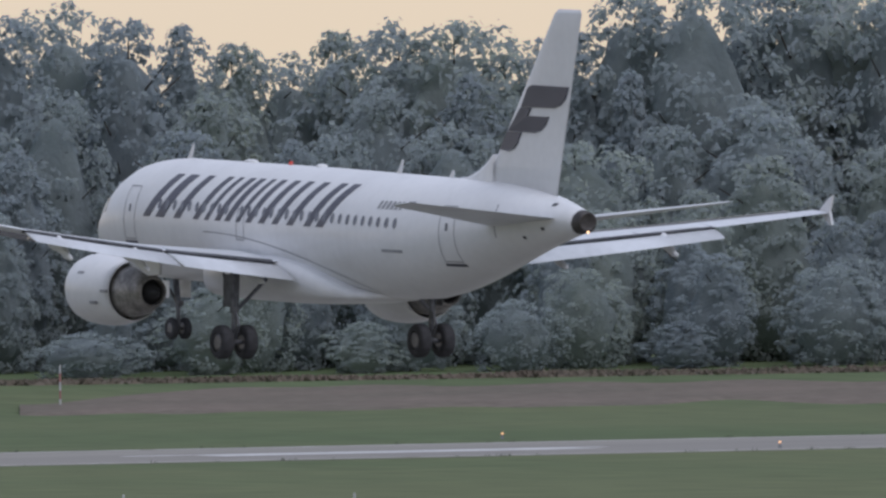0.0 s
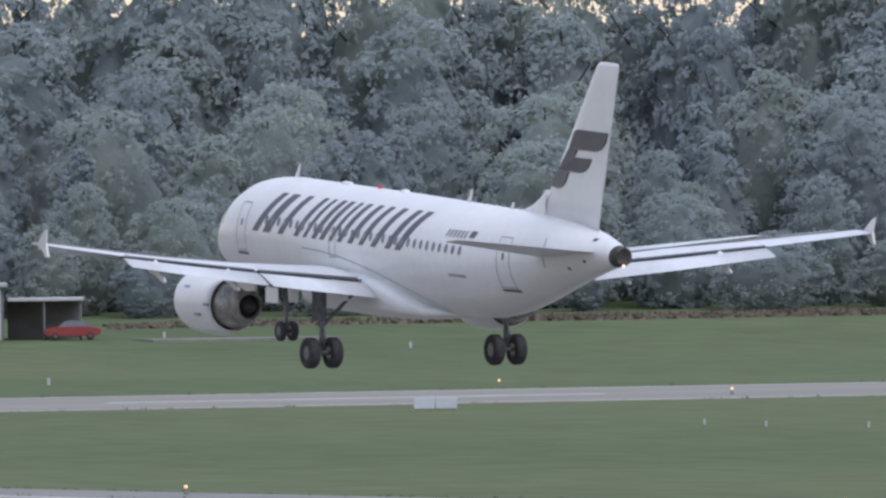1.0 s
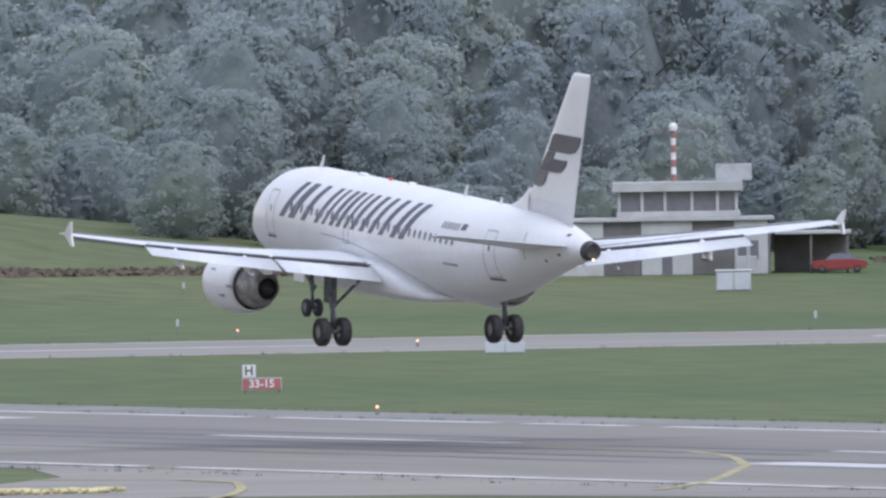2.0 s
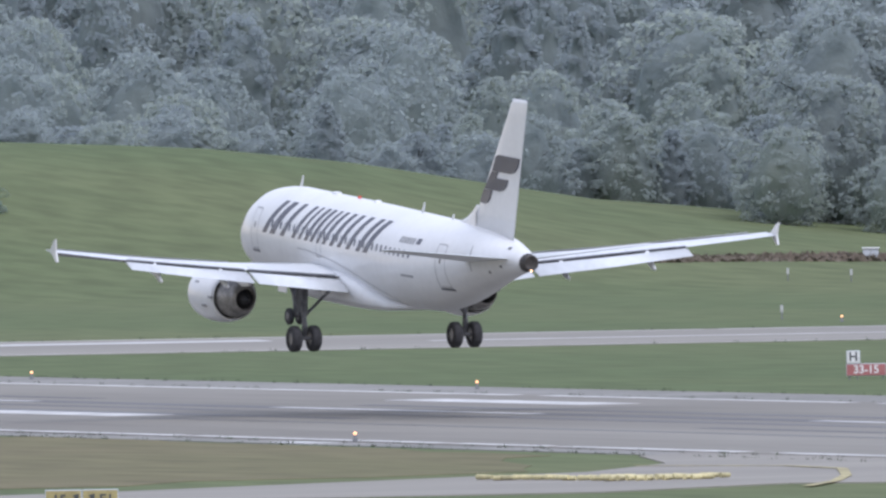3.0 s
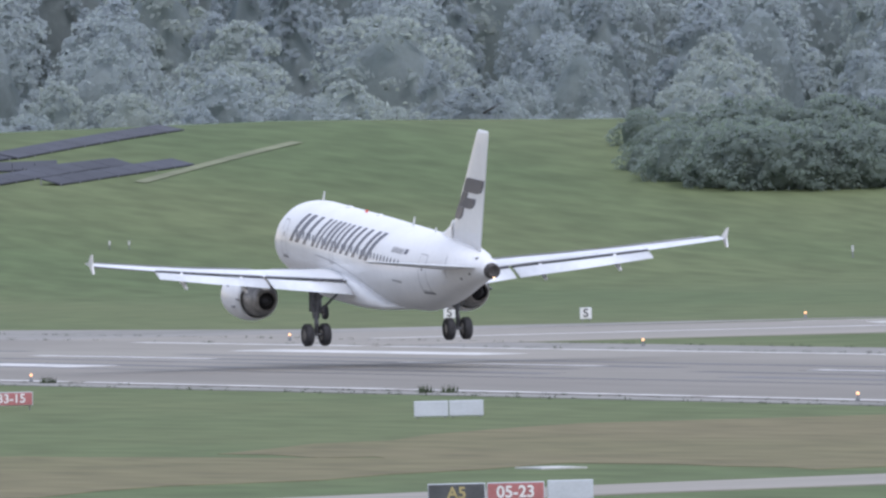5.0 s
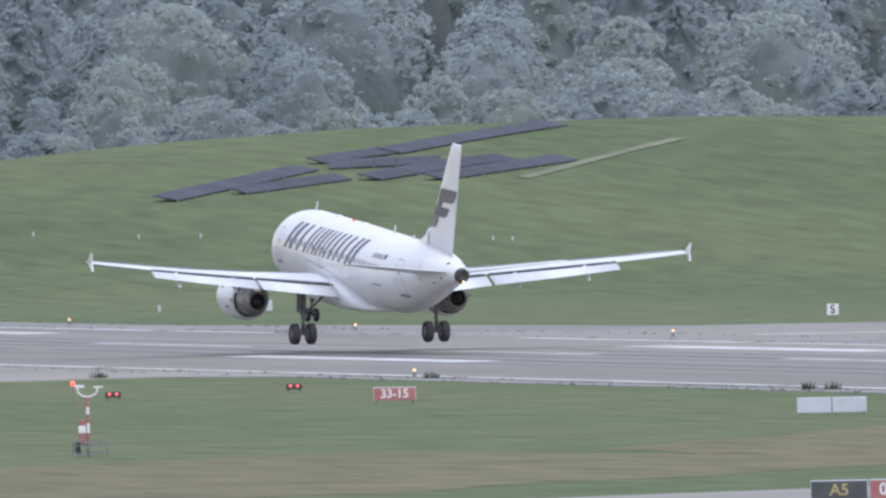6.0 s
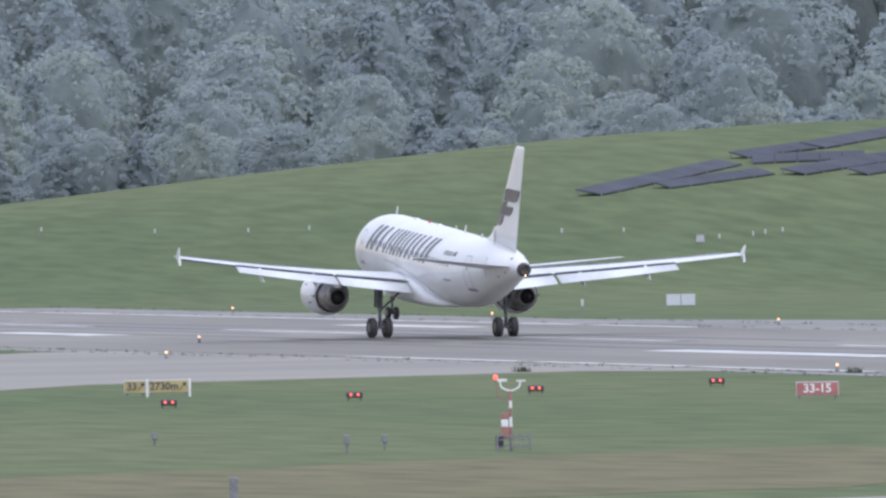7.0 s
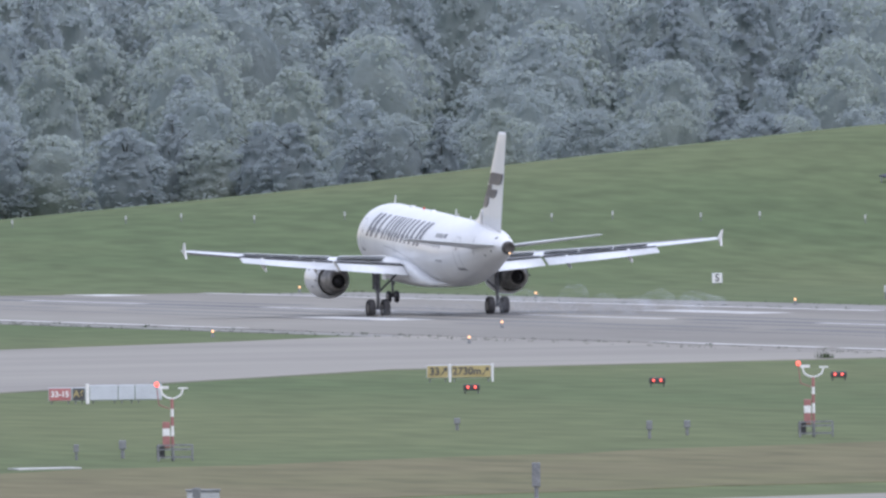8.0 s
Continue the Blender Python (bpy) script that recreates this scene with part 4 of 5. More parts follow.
SIGN_BLACK = material("hazed_black_sign_face", (0.075, 0.078, 0.085), rough=0.5, vary=0.1, scale=2)
SIGN_YELLOW = material("hazed_yellow_sign_face", (0.40, 0.33, 0.15), rough=0.55, vary=0.1, scale=2)
PALE_BOX = material("pale_grey_sign_back", (0.48, 0.51, 0.55), rough=0.5, vary=0.05, scale=1.0)
STEEL = material("dull_galvanised_steel", (0.22, 0.23, 0.24), rough=0.5, metal=0.3, vary=0.15, scale=4)
CABINET = material("pale_grey_cabinet_paint", (0.40, 0.42, 0.43), rough=0.55, vary=0.1, scale=1)
DARK_BOX = material("dark_equipment_casing", (0.06, 0.06, 0.065), rough=0.6, vary=0.15, scale=3)
# mast red greyed for haze like the signs
BAND_RED = material("hazed_red_mast_paint", (0.33, 0.15, 0.14), rough=0.5, vary=0.1, scale=3)
LAMP_WARM = glowing("warm_runway_lamp", (1.0, 0.52, 0.24), 1.3)
LAMP_RED = glowing("red_lamp", (1.0, 0.12, 0.08), 1.6)
# white posts dimmed in their paint to imitate low contrast in haze
POST_PALE = material("haze_dimmed_post_paint", (0.46, 0.47, 0.47), rough=0.6, vary=0.12, scale=2)
HOSE = material("weathered_yellow_barrier", (0.62, 0.55, 0.30), rough=0.6, vary=0.2, scale=1.2)
# panel blue lightened in the base colour to stand for haze
PANEL_GLASS = material("hazed_dark_blue_solar_panel", (0.052, 0.056, 0.072), rough=0.75, vary=0.15, scale=0.3)
HUT_WHITE = material("off_white_hut_cladding", (0.43, 0.44, 0.44), rough=0.6, vary=0.08, scale=0.8)
HUT_DARK = material("dark_brown_grey_hut_panels", (0.15, 0.145, 0.145), rough=0.6, vary=0.15, scale=0.6)
CAR_RED = material("red_car_paint", (0.24, 0.04, 0.04), rough=0.3, vary=0.05)


def bearing_of(x, y):
    return math.degrees(math.atan2(x, y))


def stand(ob, x, y, turn=0.0, z=None):
    """Puts a thing on the ground, its front (-y) towards the terrace."""
    ob.matrix_basis = pose(x, y, height(x, y) if z is None else z, 0, 0, -bearing_of(x, y) + turn)
    return ob


def lettering(body, size, mat, parent, x, z, y):
    cu = bpy.data.curves.new("letters", "FONT")
    cu.body, cu.size, cu.align_x, cu.align_y, cu.extrude, cu.offset = body, size, "CENTER", "CENTER", 0.008, 0.012
    ob = bpy.data.objects.new("letters", cu)
    me = bpy.data.meshes.new_from_object(ob)
    bpy.data.objects.remove(ob)
    me.materials.clear()
    me.materials.append(mat)
    t = new("lettering", me)
    t.parent = parent
    t.matrix_basis = pose(x, y, z, 90, 0, 0)
    return t


def arrow(parent, x, z, y, s, mat):
    bm = bmesh.new()
    box(bm, -.04 * s, .04 * s, -.006, .006, -.42 * s, .28 * s)
    vs = [bm.verts.new(c) for c in ((-.22 * s, -.006, .16 * s), (.22 * s, -.006, .16 * s), (0, -.006, .48 * s))]
    bm.faces.new(vs)
    part("arrow", bm, mat, parent, "painted arrow", at=pose(x, y, z, 0, 40, 0))


def board(thing, x0, x1, z0, z1, face, text="", ink=None, size=.5, deep=.18):
    """One lit sign panel with its casing."""
    bm = bmesh.new()
    box(bm, x0, x1, -deep / 2, deep / 2, z0, z1, .02)
    case = part("casing", bm, PALE_BOX, thing, "pale sign casing")
    bm = bmesh.new()
    box(bm, x0 + .03, x1 - .03, -deep / 2 - .012, -deep / 2 - .001, z0 + .03, z1 - .03)
    plate = part("face_panel", bm, face, case)
    if text:
        lettering(text, size, ink, case, (x0 + x1) / 2, (z0 + z1) / 2, -deep / 2 - .022)
    for x in (x0 + .15, x1 - .15):
        bm = bmesh.new()
        tube(bm, (x, 0, 0), (x, 0, z0 + .02), .03, seg=8)
        part("leg", bm, STEEL, thing)
    return case


def build_signs():
    s = new("runway_sign")
    board(s, -.97, .97, .22, .84, SIGN_RED, "33-15", SIGN_WHITE, .56)
    tagged(stand(s, 255.6, 769.8), "red runway sign reading 33-15 in white", "sign")
    s = new("runway_sign")
    board(s, -.97, .97, .18, .78, SIGN_RED, "33-15", SIGN_WHITE, .54)
    board(s, -.95, -.28, .80, 1.42, SIGN_WHITE, "H", SIGN_BLACK, .6)
    tagged(stand(s, 357.2, 788.5), "red 33-15 runway sign under a white H board", "sign")
    s = new("direction_sign")
    case = board(s, -1.25, 0.0, .2, .92, SIGN_YELLOW, "15  ", SIGN_BLACK, .5)
    arrow(case, -.28, .56, -.115, .62, SIGN_BLACK)
    case = board(s, 0.02, 1.25, .2, .92, SIGN_YELLOW, "   E1", SIGN_BLACK, .5)
    arrow(case, .26, .56, -.115, .62, SIGN_BLACK)
    tagged(stand(s, 225.6, 563.0), "yellow direction sign reading 15 and E1 with arrows", "sign")
    s = new("direction_sign")
    case = board(s, -1.6, -.55, .2, .82, SIGN_YELLOW, "33  ", SIGN_BLACK, .5)
    arrow(case, -.78, .51, -.115, .55, SIGN_BLACK)
    case = board(s, -.42, 1.5, .2, .82, SIGN_YELLOW, "2730m   ", SIGN_BLACK, .5)
    arrow(case, 1.22, .51, -.115, .55, SIGN_BLACK)
    for x in (-.48, 1.56):
        bm = bmesh.new()
        box(bm, x - .05, x + .05, -.12, .12, 0, .86, .01)
        part("end_post", bm, SIGN_WHITE, s, "white end post")
    tagged(stand(s, 238.4, 818.4), "yellow distance sign reading 33 and 2730m", "sign")
    s = new("runway_sign")
    board(s, -2.9, -.95, .15, .83, SIGN_BLACK, "A5", SIGN_YELLOW, .56)
    board(s, -.9, 1.05, .15, .83, SIGN_RED, "05-23", SIGN_WHITE, .56)
    board(s, 1.15, 2.7, .2, .86, PALE_BOX)
    tagged(stand(s, 205.4, 565.0), "black A5 and red 05-23 runway sign", "sign")
    s = new("runway_sign")
    board(s, -2.6, -1.55, .15, .75, SIGN_RED, "33-15", SIGN_WHITE, .36)
    board(s, -1.52, -.92, .15, .75, SIGN_BLACK, "A6", SIGN_YELLOW, .42)
    for x0, x1 in ((-.72, .55), (.58, 1.32), (1.35, 2.55)):
        board(s, x0, x1, .15, .85, PALE_BOX)
    bm = bmesh.new()
    box(bm, -.9, -.74, -.15, .15, 0, .9, .02)
    part("end_post", bm, SIGN_WHITE, s, "white end post")
    tagged(stand(s, 210.4, 779.9), "red 33-15 and black A6 sign beside pale panels", "sign")
    for x, y, w, h in ((259.2, 720.9, 1.5, .68), (455.5, 878.6, 1.2, .62), (419.9, 894.1, 1.1, .6), (361.5, 1117, .95, .75)):
        s = new("sign_back")
        board(s, -w, -.02, .08, .08 + h, PALE_BOX)
        board(s, .02, w, .08, .08 + h, PALE_BOX)
        tagged(stand(s, x, y), "pale grey back of a two-panel airfield sign", "sign")
    for x, y in ((368.3, 1023.8), (369.9, 1004.0), (363.2, 1182.5)):
        s = new("letter_sign")
        board(s, -.36, .36, .15, .85, SIGN_WHITE, "S", SIGN_BLACK, .72)
        tagged(stand(s, x, y), "small white sign with a black S", "sign", "letter signs on the grass")


def build_lamps():
    lamp = new("runway_light")
    bm = bmesh.new()
    tube(bm, (0, 0, 0), (0, 0, .16), .11, .09, 10)
    tube(bm, (0, 0, .16), (0, 0, .3), .045, .045, 8)
    part("base", bm, STEEL, lamp)
    bm = bmesh.new()
    bmesh.ops.create_uvsphere(bm, u_segments=10, v_segments=6, radius=.075, matrix=Matrix.Translation((0, 0, .34)))
    part("bulb", bm, LAMP_WARM, lamp, "lit warm lamp dome", smooth=True)
    spots = [(334.8, 668.7 + 57.8 * i) for i in range(-1, 11)] + [(280.8, 670.6 + 57.3 * i) for i in range(0, 2)] + [(280.8, 842.5), (270.5, 979), (273.5, 937)]
    spots += [(377.5, 986.9), (443.3, 982), (503.2, 962.1), (428.6, 924.4), (490.2, 908.1), (566.5, 948.3), (548.4, 886.3), (292.5, 995.2)]
    for i, (x, y) in enumerate(spots):
        ob = lamp if i == 0 else copy_thing(lamp, Matrix.Identity(4))
        ob.matrix_basis = pose(x, y, .06)
        tagged(ob, "small lit runway edge light on a metal stem", "runway light", "runway edge lights")
    unit = new("approach_light")
    bm = bmesh.new()
    box(bm, -.38, .38, -.3, .3, .14, .42, .03)
    part("housing", bm, DARK_BOX, unit, "dark lamp housing")
    for x in (-.17, .17):
        bm = bmesh.new()
        bmesh.ops.create_uvsphere(bm, u_segments=10, v_segments=6, radius=.065, matrix=Matrix.Translation((x, -.3, .3)))
        part("lens", bm, LAMP_RED, unit, "lit red lens", smooth=True)
    for x in (-.3, .3):
        bm = bmesh.new()
        tube(bm, (x, 0, 0), (x, 0, .16), .035, seg=8)
        part("leg", bm, STEEL, unit)
    for i, (x, y) in enumerate(((264.4, 811.6), (252.3, 802.1), (241.3, 795.4), (229.8, 787.0))):
        ob = unit if i == 0 else copy_thing(unit, Matrix.Identity(4))
        tagged(stand(ob, x, y), "dark box with two red approach lights on legs", "approach light", "red approach lights")


def build_wind_mast(x, y):
    mast = new("wind_mast")
    for i, (z0, z1, m) in enumerate(((0, .55, STEEL), (.55, .95, BAND_RED), (.95, 1.35, SIGN_WHITE), (1.35, 1.7, BAND_RED), (1.7, 2.0, SIGN_WHITE), (2.0, 2.38, BAND_RED))):
        bm = bmesh.new()
        tube(bm, (0, 0, z0), (0, 0, z1), .07, .06, 10)
        part("pole_band", bm, m, mast, "painted pole band")
    for z0, z1, m in ((.5, .95, BAND_RED), (.95, 1.25, SIGN_WHITE), (1.25, 1.5, BAND_RED)):
        bm = bmesh.new()
        box(bm, -.38, -.1, -.12, .12, z0, z1, .02)
        part("junction_box", bm, m, mast, "striped junction box")
    for s, h in ((-1, 2.78), (1, 2.75)):
        bm = bmesh.new()
        pts = [(0, 0, 2.38), (s * .18, 0, 2.42), (s * .36, 0, 2.54), (s * .42, 0, h)]
        for a, b in zip(pts, pts[1:]):
            tube(bm, a, b, .035, seg=8)
        arm = part("sensor_arm", bm, SIGN_WHITE, mast, "white curved sensor arm")
        bm = bmesh.new()
        if s > 0:
            box(bm, .25, .62, -.02, .02, h, h + .06, .005)
        else:
            box(bm, -.5, -.12, -.02, .02, h - .02, h + .09, .005)
        part("wind_sensor", bm, SIGN_WHITE, arm, "small white wind sensor")
    bm = bmesh.new()
    tube(bm, (-.1, 0, 2.0), (-.5, 0, 2.15), .02, seg=6)
    tube(bm, (-.5, 0, 2.15), (-.58, 0, 2.85), .02, seg=6)
    part("lamp_stem", bm, BAND_RED, mast)
    bm = bmesh.new()
    bmesh.ops.create_uvsphere(bm, u_segments=10, v_segments=6, radius=.10, matrix=Matrix.Translation((-.58, 0, 2.93)))
    part("obstruction_lamp", bm, LAMP_RED, mast, "lit red obstruction lamp", smooth=True)
    for px, py in ((-.55, -.4), (.75, -.4), (.75, .5), (-.55, .5)):
        bm = bmesh.new()
        box(bm, px - .04, px + .04, py - .04, py + .04, 0, .6)
        part("frame_post", bm, STEEL, mast)
    bm = bmesh.new()
    for z in (.12, .42, .58):
        box(bm, -.55, .75, -.43, -.38, z, z + .05)
        box(bm, -.55, .75, .48, .53, z, z + .05)
    part("frame_rail", bm, STEEL, mast)
    bm = bmesh.new()
    box(bm, -.62, -.3, -.3, .3, .1, .62, .03)
    part("control_box", bm, DARK_BOX, mast)
    tagged(stand(mast, x, y), "red and white banded wind mast in a low frame", "wind mast", "wind masts on the grass")


def build_posts():
    def marker(x, y, h, w, cap, label):
        p = new("marker_post")
        bm = bmesh.new()
        tube(bm, (0, 0, 0), (0, 0, h * .62), w * .28, w * .24, 8)
        part("stem", bm, STEEL, p)
        bm = bmesh.new()
        box(bm, -w / 2, w / 2, -w / 2, w / 2, h * .5, h, .02)
        part("head", bm, cap, p)
        tagged(stand(p, x, y), label, "marker post")
    for x, y, h, w in ((205.6, 678.9, .72, .24), (208.7, 683.9, .6, .26), (204.8, 703.6, .5, .26), (179.4, 662.6, .7, .28), (177.2, 661.3, .6, .2), (167.9, 567.5, 1.6, .28), (150.8, 548.0, 1.45, .26)):
        marker(x, y, h, w, STEEL, "grey equipment box on a short post")
    for x, y in ((448.0, 1001.4), (481.2, 979.7), (534.6, 1145.9), (582.3, 1166.2), (577.5, 1117.6), (520.1, 1161.4), (523.0, 1156.8), (489.1, 1162.3), (490.6, 1159.5), (492.3, 1157.1), (495.1, 1155.4), (457.9, 1187.3), (556.5, 1196.4), (348.0, 1096.0)):
        marker(x, y, .9, .18, POST_PALE, "white marker post standing in the grass")
    for x, y in ((378.7, 1274.9), (382.5, 1271.7), (386.6, 1262.6), (390.2, 1259.4), (395.1, 1249.0), (402.9, 1235.5), (405.7, 1236.1), (407.0, 1237.2), (408.6, 1238.0), (415.9, 1229.0), (417.1, 1228.1), (360.5, 1329.5), (363.3, 1323.5), (365.0, 1308.6), (370.0, 1300.9), (374.1, 1284.1), (399.0, 1246.2), (355.5, 1345.0)):
        marker(x, y, .62, .15, POST_PALE, "small white-topped post on the hillside")
    for x, y, w, h in ((161.9, 587.5, .56, .42), (401.4, 1235.4, .3, .7), (496.9, 1166.0, .45, .75), (489.7, 1146.3, .55, .9)):
        p = new("equipment_box")
        bm = bmesh.new()
        box(bm, -w, w, -w * .7, w * .7, .1, h, .03)
        body = part("housing", bm, CABINET if h != .75 else DARK_BOX, p)
        bm = bmesh.new()
        box(bm, -w - .04, w + .04, -w * .7 - .04, w * .7 + .04, h, h + .06, .01)
        part("lid", bm, STEEL, p)
        bm = bmesh.new()
        box(bm, -w * .9, w * .9, -w * .6, w * .6, 0, .12)
        part("plinth", bm, SHOULDER, p)
        tagged(stand(p, x, y), "small equipment box on a plinth in the grass", "equipment box")
    for x, y in ((427.8, 795.5), (426.1, 785.8), (426.6, 776.0), (428.7, 767.0), (431.4, 758.5), (437.8, 747.0)):
        marker(x, y, .6, .11, POST_PALE, "slim pale marker post in the mown grass")
    p = new("banded_pole")
    for i in range(5):
        bm = bmesh.new()
        tube(bm, (0, 0, .62 * i), (0, 0, .62 * (i + 1)), .075, .075, 10)
        part("pole_band", bm, BAND_RED if i % 2 else POST_PALE, p)
    tagged(stand(p, 635.1, 1125.7), "red and white banded pole in the tall grass", "pole")
    p = new("equipment_mast")
    bm = bmesh.new()
    tube(bm, (0, 0, 0), (0, 0, 2.0), .07, .05, 8)
    part("pole", bm, STEEL, p)
    bm = bmesh.new()
    box(bm, -.25, .25, -.2, .2, .6, 1.5, .03)
    part("sensor_box", bm, DARK_BOX, p)
    tagged(stand(p, 490.3, 1147.0), "dark sensor box on a short pole", "equipment mast")


def build_cabins():
    for x, y, w, h in ((550.7, 1191.4, 1.0, 1.15), (554.8, 1197.2, .55, 1.2), (552.7, 1138.4, 1.25, 1.5), (552.1, 1205.6, .6, .9), (545.5, 1203.0, .6, .8)):
        c = new("relay_cabinet")
        bm = bmesh.new()
        box(bm, -w, w, -.5, .5, .1, h, .04)
        part("housing", bm, CABINET, c)
        bm = bmesh.new()
        box(bm, -w - .06, w + .06, -.58, .58, h, h + .1, .02)
        part("roof", bm, SIGN_WHITE, c)
        for q in (-1, 1):
            bm = bmesh.new()
            box(bm, q * w * .5 - w * .42, q * w * .5 + w * .42, -.53, -.505, .18, h - .1)
            part("door", bm, PALE_BOX, c)
        bm = bmesh.new()
        box(bm, -w, w, -.48, .48, 0, .1)
        part("plinth", bm, SHOULDER, c)
        tagged(stand(c, x, y), "white relay cabinet standing in the grass", "cabinet")
    for x, y, h in ((560.3, 1199.6, 2.9), (578.1, 1227.1, 5.0)):
        m = new("antenna_mast")
        bm = bmesh.new()
        tube(bm, (0, 0, 0), (0, 0, h), .12, .07, 8)
        part("pole", bm, CABINET, m)
        bm = bmesh.new()
        box(bm, -.55, .55, -.05, .05, h - .15, h, .01)
        part("crossbar", bm, CABINET, m)
        bm = bmesh.new()
        box(bm, -.3, .3, -.25, .25, .0, 1.3, .03)
        part("base_box", bm, CABINET, m)
        tagged(stand(m, x, y), "pale antenna mast with a crossbar", "antenna mast")


def build_hut():
    """The control hut at the wood's edge: low dark wings, white bays and a glazed cab with a beacon mast."""
    hut = new("control_hut")
    z0 = 0.0
    def piece(name, x0, x1, y0, y1, a, b, m, parent=hut, label="", bevel=.04):
        bm = bmesh.new()
        box(bm, x0, x1, y0, y1, a, b, bevel)
        return part(name, bm, m, parent, label)
    wall = piece("wall", -9.2, 7.2, 0, 9, 0, 4.0, HUT_DARK, hut, "dark panelled wall")
    piece("roof", -9.5, 7.5, -.4, 9.4, 4.0, 4.28, HUT_WHITE, hut, "pale flat roof")
    for x0, x1 in ((-9.2, -5.2), (-2.4, 1.4), (4.5, 7.0)):
        bay = piece("wall_bay", x0, x1, -.12, -.005, 0, 3.98, HUT_WHITE, wall, "off-white wall bay")
    for x0, x1, a, b in ((-8.2, -7.2, 1.0, 2.5), (-6.9, -6.0, 1.0, 2.5), (-2.2, -1.6, 2.0, 2.45), (.6, 1.2, 2.0, 2.45), (-.85, -.1, .1, 2.5), (4.8, 5.4, 1.1, 2.5), (5.7, 6.3, 1.1, 2.5), (2.1, 2.9, 1.2, 1.8)):
        pane = piece("window", x0, x1, -.17, -.13 if x0 != 2.1 else -.01, a, b, WINDOW_GLASS if x0 != 2.1 else HUT_WHITE, wall, "dark window", .01)
    piece("cab_base", -4.2, 5.0, .6, 6.5, 4.28, 4.75, HUT_WHITE)
    cab = piece("cab_glass", -4.0, 4.8, .8, 6.3, 4.75, 6.2, WINDOW_GLASS, hut, "dark glazed cab")
    for x in (-4.0, -2.3, -.6, 1.4, 3.3, 4.7):
        piece("cab_mullion", x - .12, x + .12, .66, .79, 4.75, 6.2, HUT_WHITE, cab)
    piece("cab_roof", -4.5, 5.2, .3, 6.8, 6.2, 6.95, HUT_WHITE, hut, "white cab roof")
    piece("roof_box", 3.2, 5.9, 3.2, 5.2, 6.95, 8.2, CABINET, hut, "grey roof plant box")
    for i in range(7):
        bm = bmesh.new()
        tube(bm, (.1, 2, 6.95 + .54 * i), (.1, 2, 6.95 + .54 * (i + 1)), .2, .18, 10)
        part("beacon_mast", bm, BAND_RED if i % 2 == 0 else SIGN_WHITE, hut, "banded mast section")
    bm = bmesh.new()
    tube(bm, (.1, 2, 10.73), (.1, 2, 11.0), .30, .34, 12)
    bmesh.ops.create_uvsphere(bm, u_segments=12, v_segments=6, radius=.34, matrix=Matrix.Translation((.1, 2, 11.0)))
    part("beacon_head", bm, SIGN_WHITE, hut, "white beacon head")
    piece("radar_bar", -1.7, 1.9, 1.95, 2.05, 10.84, 10.89, BAND_RED, hut, "thin red rotating bar")
    piece("carport_roof", 7.5, 13.2, .5, 7, 2.9, 3.15, HUT_WHITE, hut, "flat carport roof")
    piece("carport_wall", 7.5, 13.0, 6.6, 6.9, 0, 2.9, HUT_DARK)
    for x in (10.2, 12.9):
        piece("carport_post", x - .09, x + .09, .7, .9, 0, 2.9, HUT_DARK)
    for x in (5.1, 5.9):
        piece("bin", x - .5, x + .3, -2.2, -1.4, 0, 1.35, CABINET, hut, "pale bin by the wall")
    x, y = 572.6, 1189.5
    tagged(stand(hut, x, y), "low airfield control hut with white bays and glazed cab", "control hut")
    car = new("parked_car")
    bm = bmesh.new()
    rings = []
    for yy, w, lo, hi in ((0, .78, .45, .78), (.35, .86, .3, .95), (1.1, .88, .28, 1.0), (3.2, .88, .28, 1.02), (4.0, .85, .32, .9), (4.2, .75, .5, .8)):
        rings.append([(yy, -w, lo), (yy, w, lo), (yy, w, hi), (yy, -w, hi)])
    loft(bm, rings)
    bmesh.ops.bevel(bm, geom=bm.edges[:], offset=.06, segments=2, affect="EDGES")
    body = part("body", bm, CAR_RED, car, "red car body")
    bm = bmesh.new()
    loft(bm, [[(1.0, -.8, .95), (1.0, .8, .95), (1.0, .8, 1.0), (1.0, -.8, 1.0)], [(1.6, -.72, .95), (1.6, .72, .95), (1.6, .68, 1.45), (1.6, -.68, 1.45)], [(2.9, -.72, .95), (2.9, .72, .95), (2.9, .68, 1.45), (2.9, -.68, 1.45)], [(3.6, -.8, .95), (3.6, .8, .95), (3.6, .8, 1.0), (3.6, -.8, 1.0)]])
    part("cabin", bm, WINDOW_GLASS, car, "dark car windows")
    for xx in (.8, 3.4):
        for s in (-1, 1):
            build_wheel(car, pose(xx, s * .78, .31, 0, 0, 90), .31, .2)
    hx, hy = x + 10.2 * math.cos(radians(bearing_of(x, y))), y - 10.2 * math.sin(radians(bearing_of(x, y)))
    tagged(stand(car, hx, hy), "red car parked under the flat carport", "car")
    strip("hut_apron", ((hx + 3, hy - 12), (hx + 16, hy - 18), (hx + 17, hy - 12), (hx + 5, hy - 4)), height(hx + 8, hy - 10) + .12, .8, SHOULDER, "pale concrete apron beside the hut", "pavement")
    tower = new("far_tower")
    bm = bmesh.new()
    box(bm, -3, 3, -3, 3, 0, 42.6, .3)
    shaft = part("shaft", bm, CABINET, tower)
    bm = bmesh.new()
    box(bm, -3.6, 3.6, -3.6, 3.6, 42.6, 43.2, .3)
    part("cap", bm, HUT_WHITE, tower)
    tagged(stand(tower, 1960 * math.sin(radians(31.92)), 1960 * math.cos(radians(31.92))), "pale square tower rising far beyond the wood", "tower")


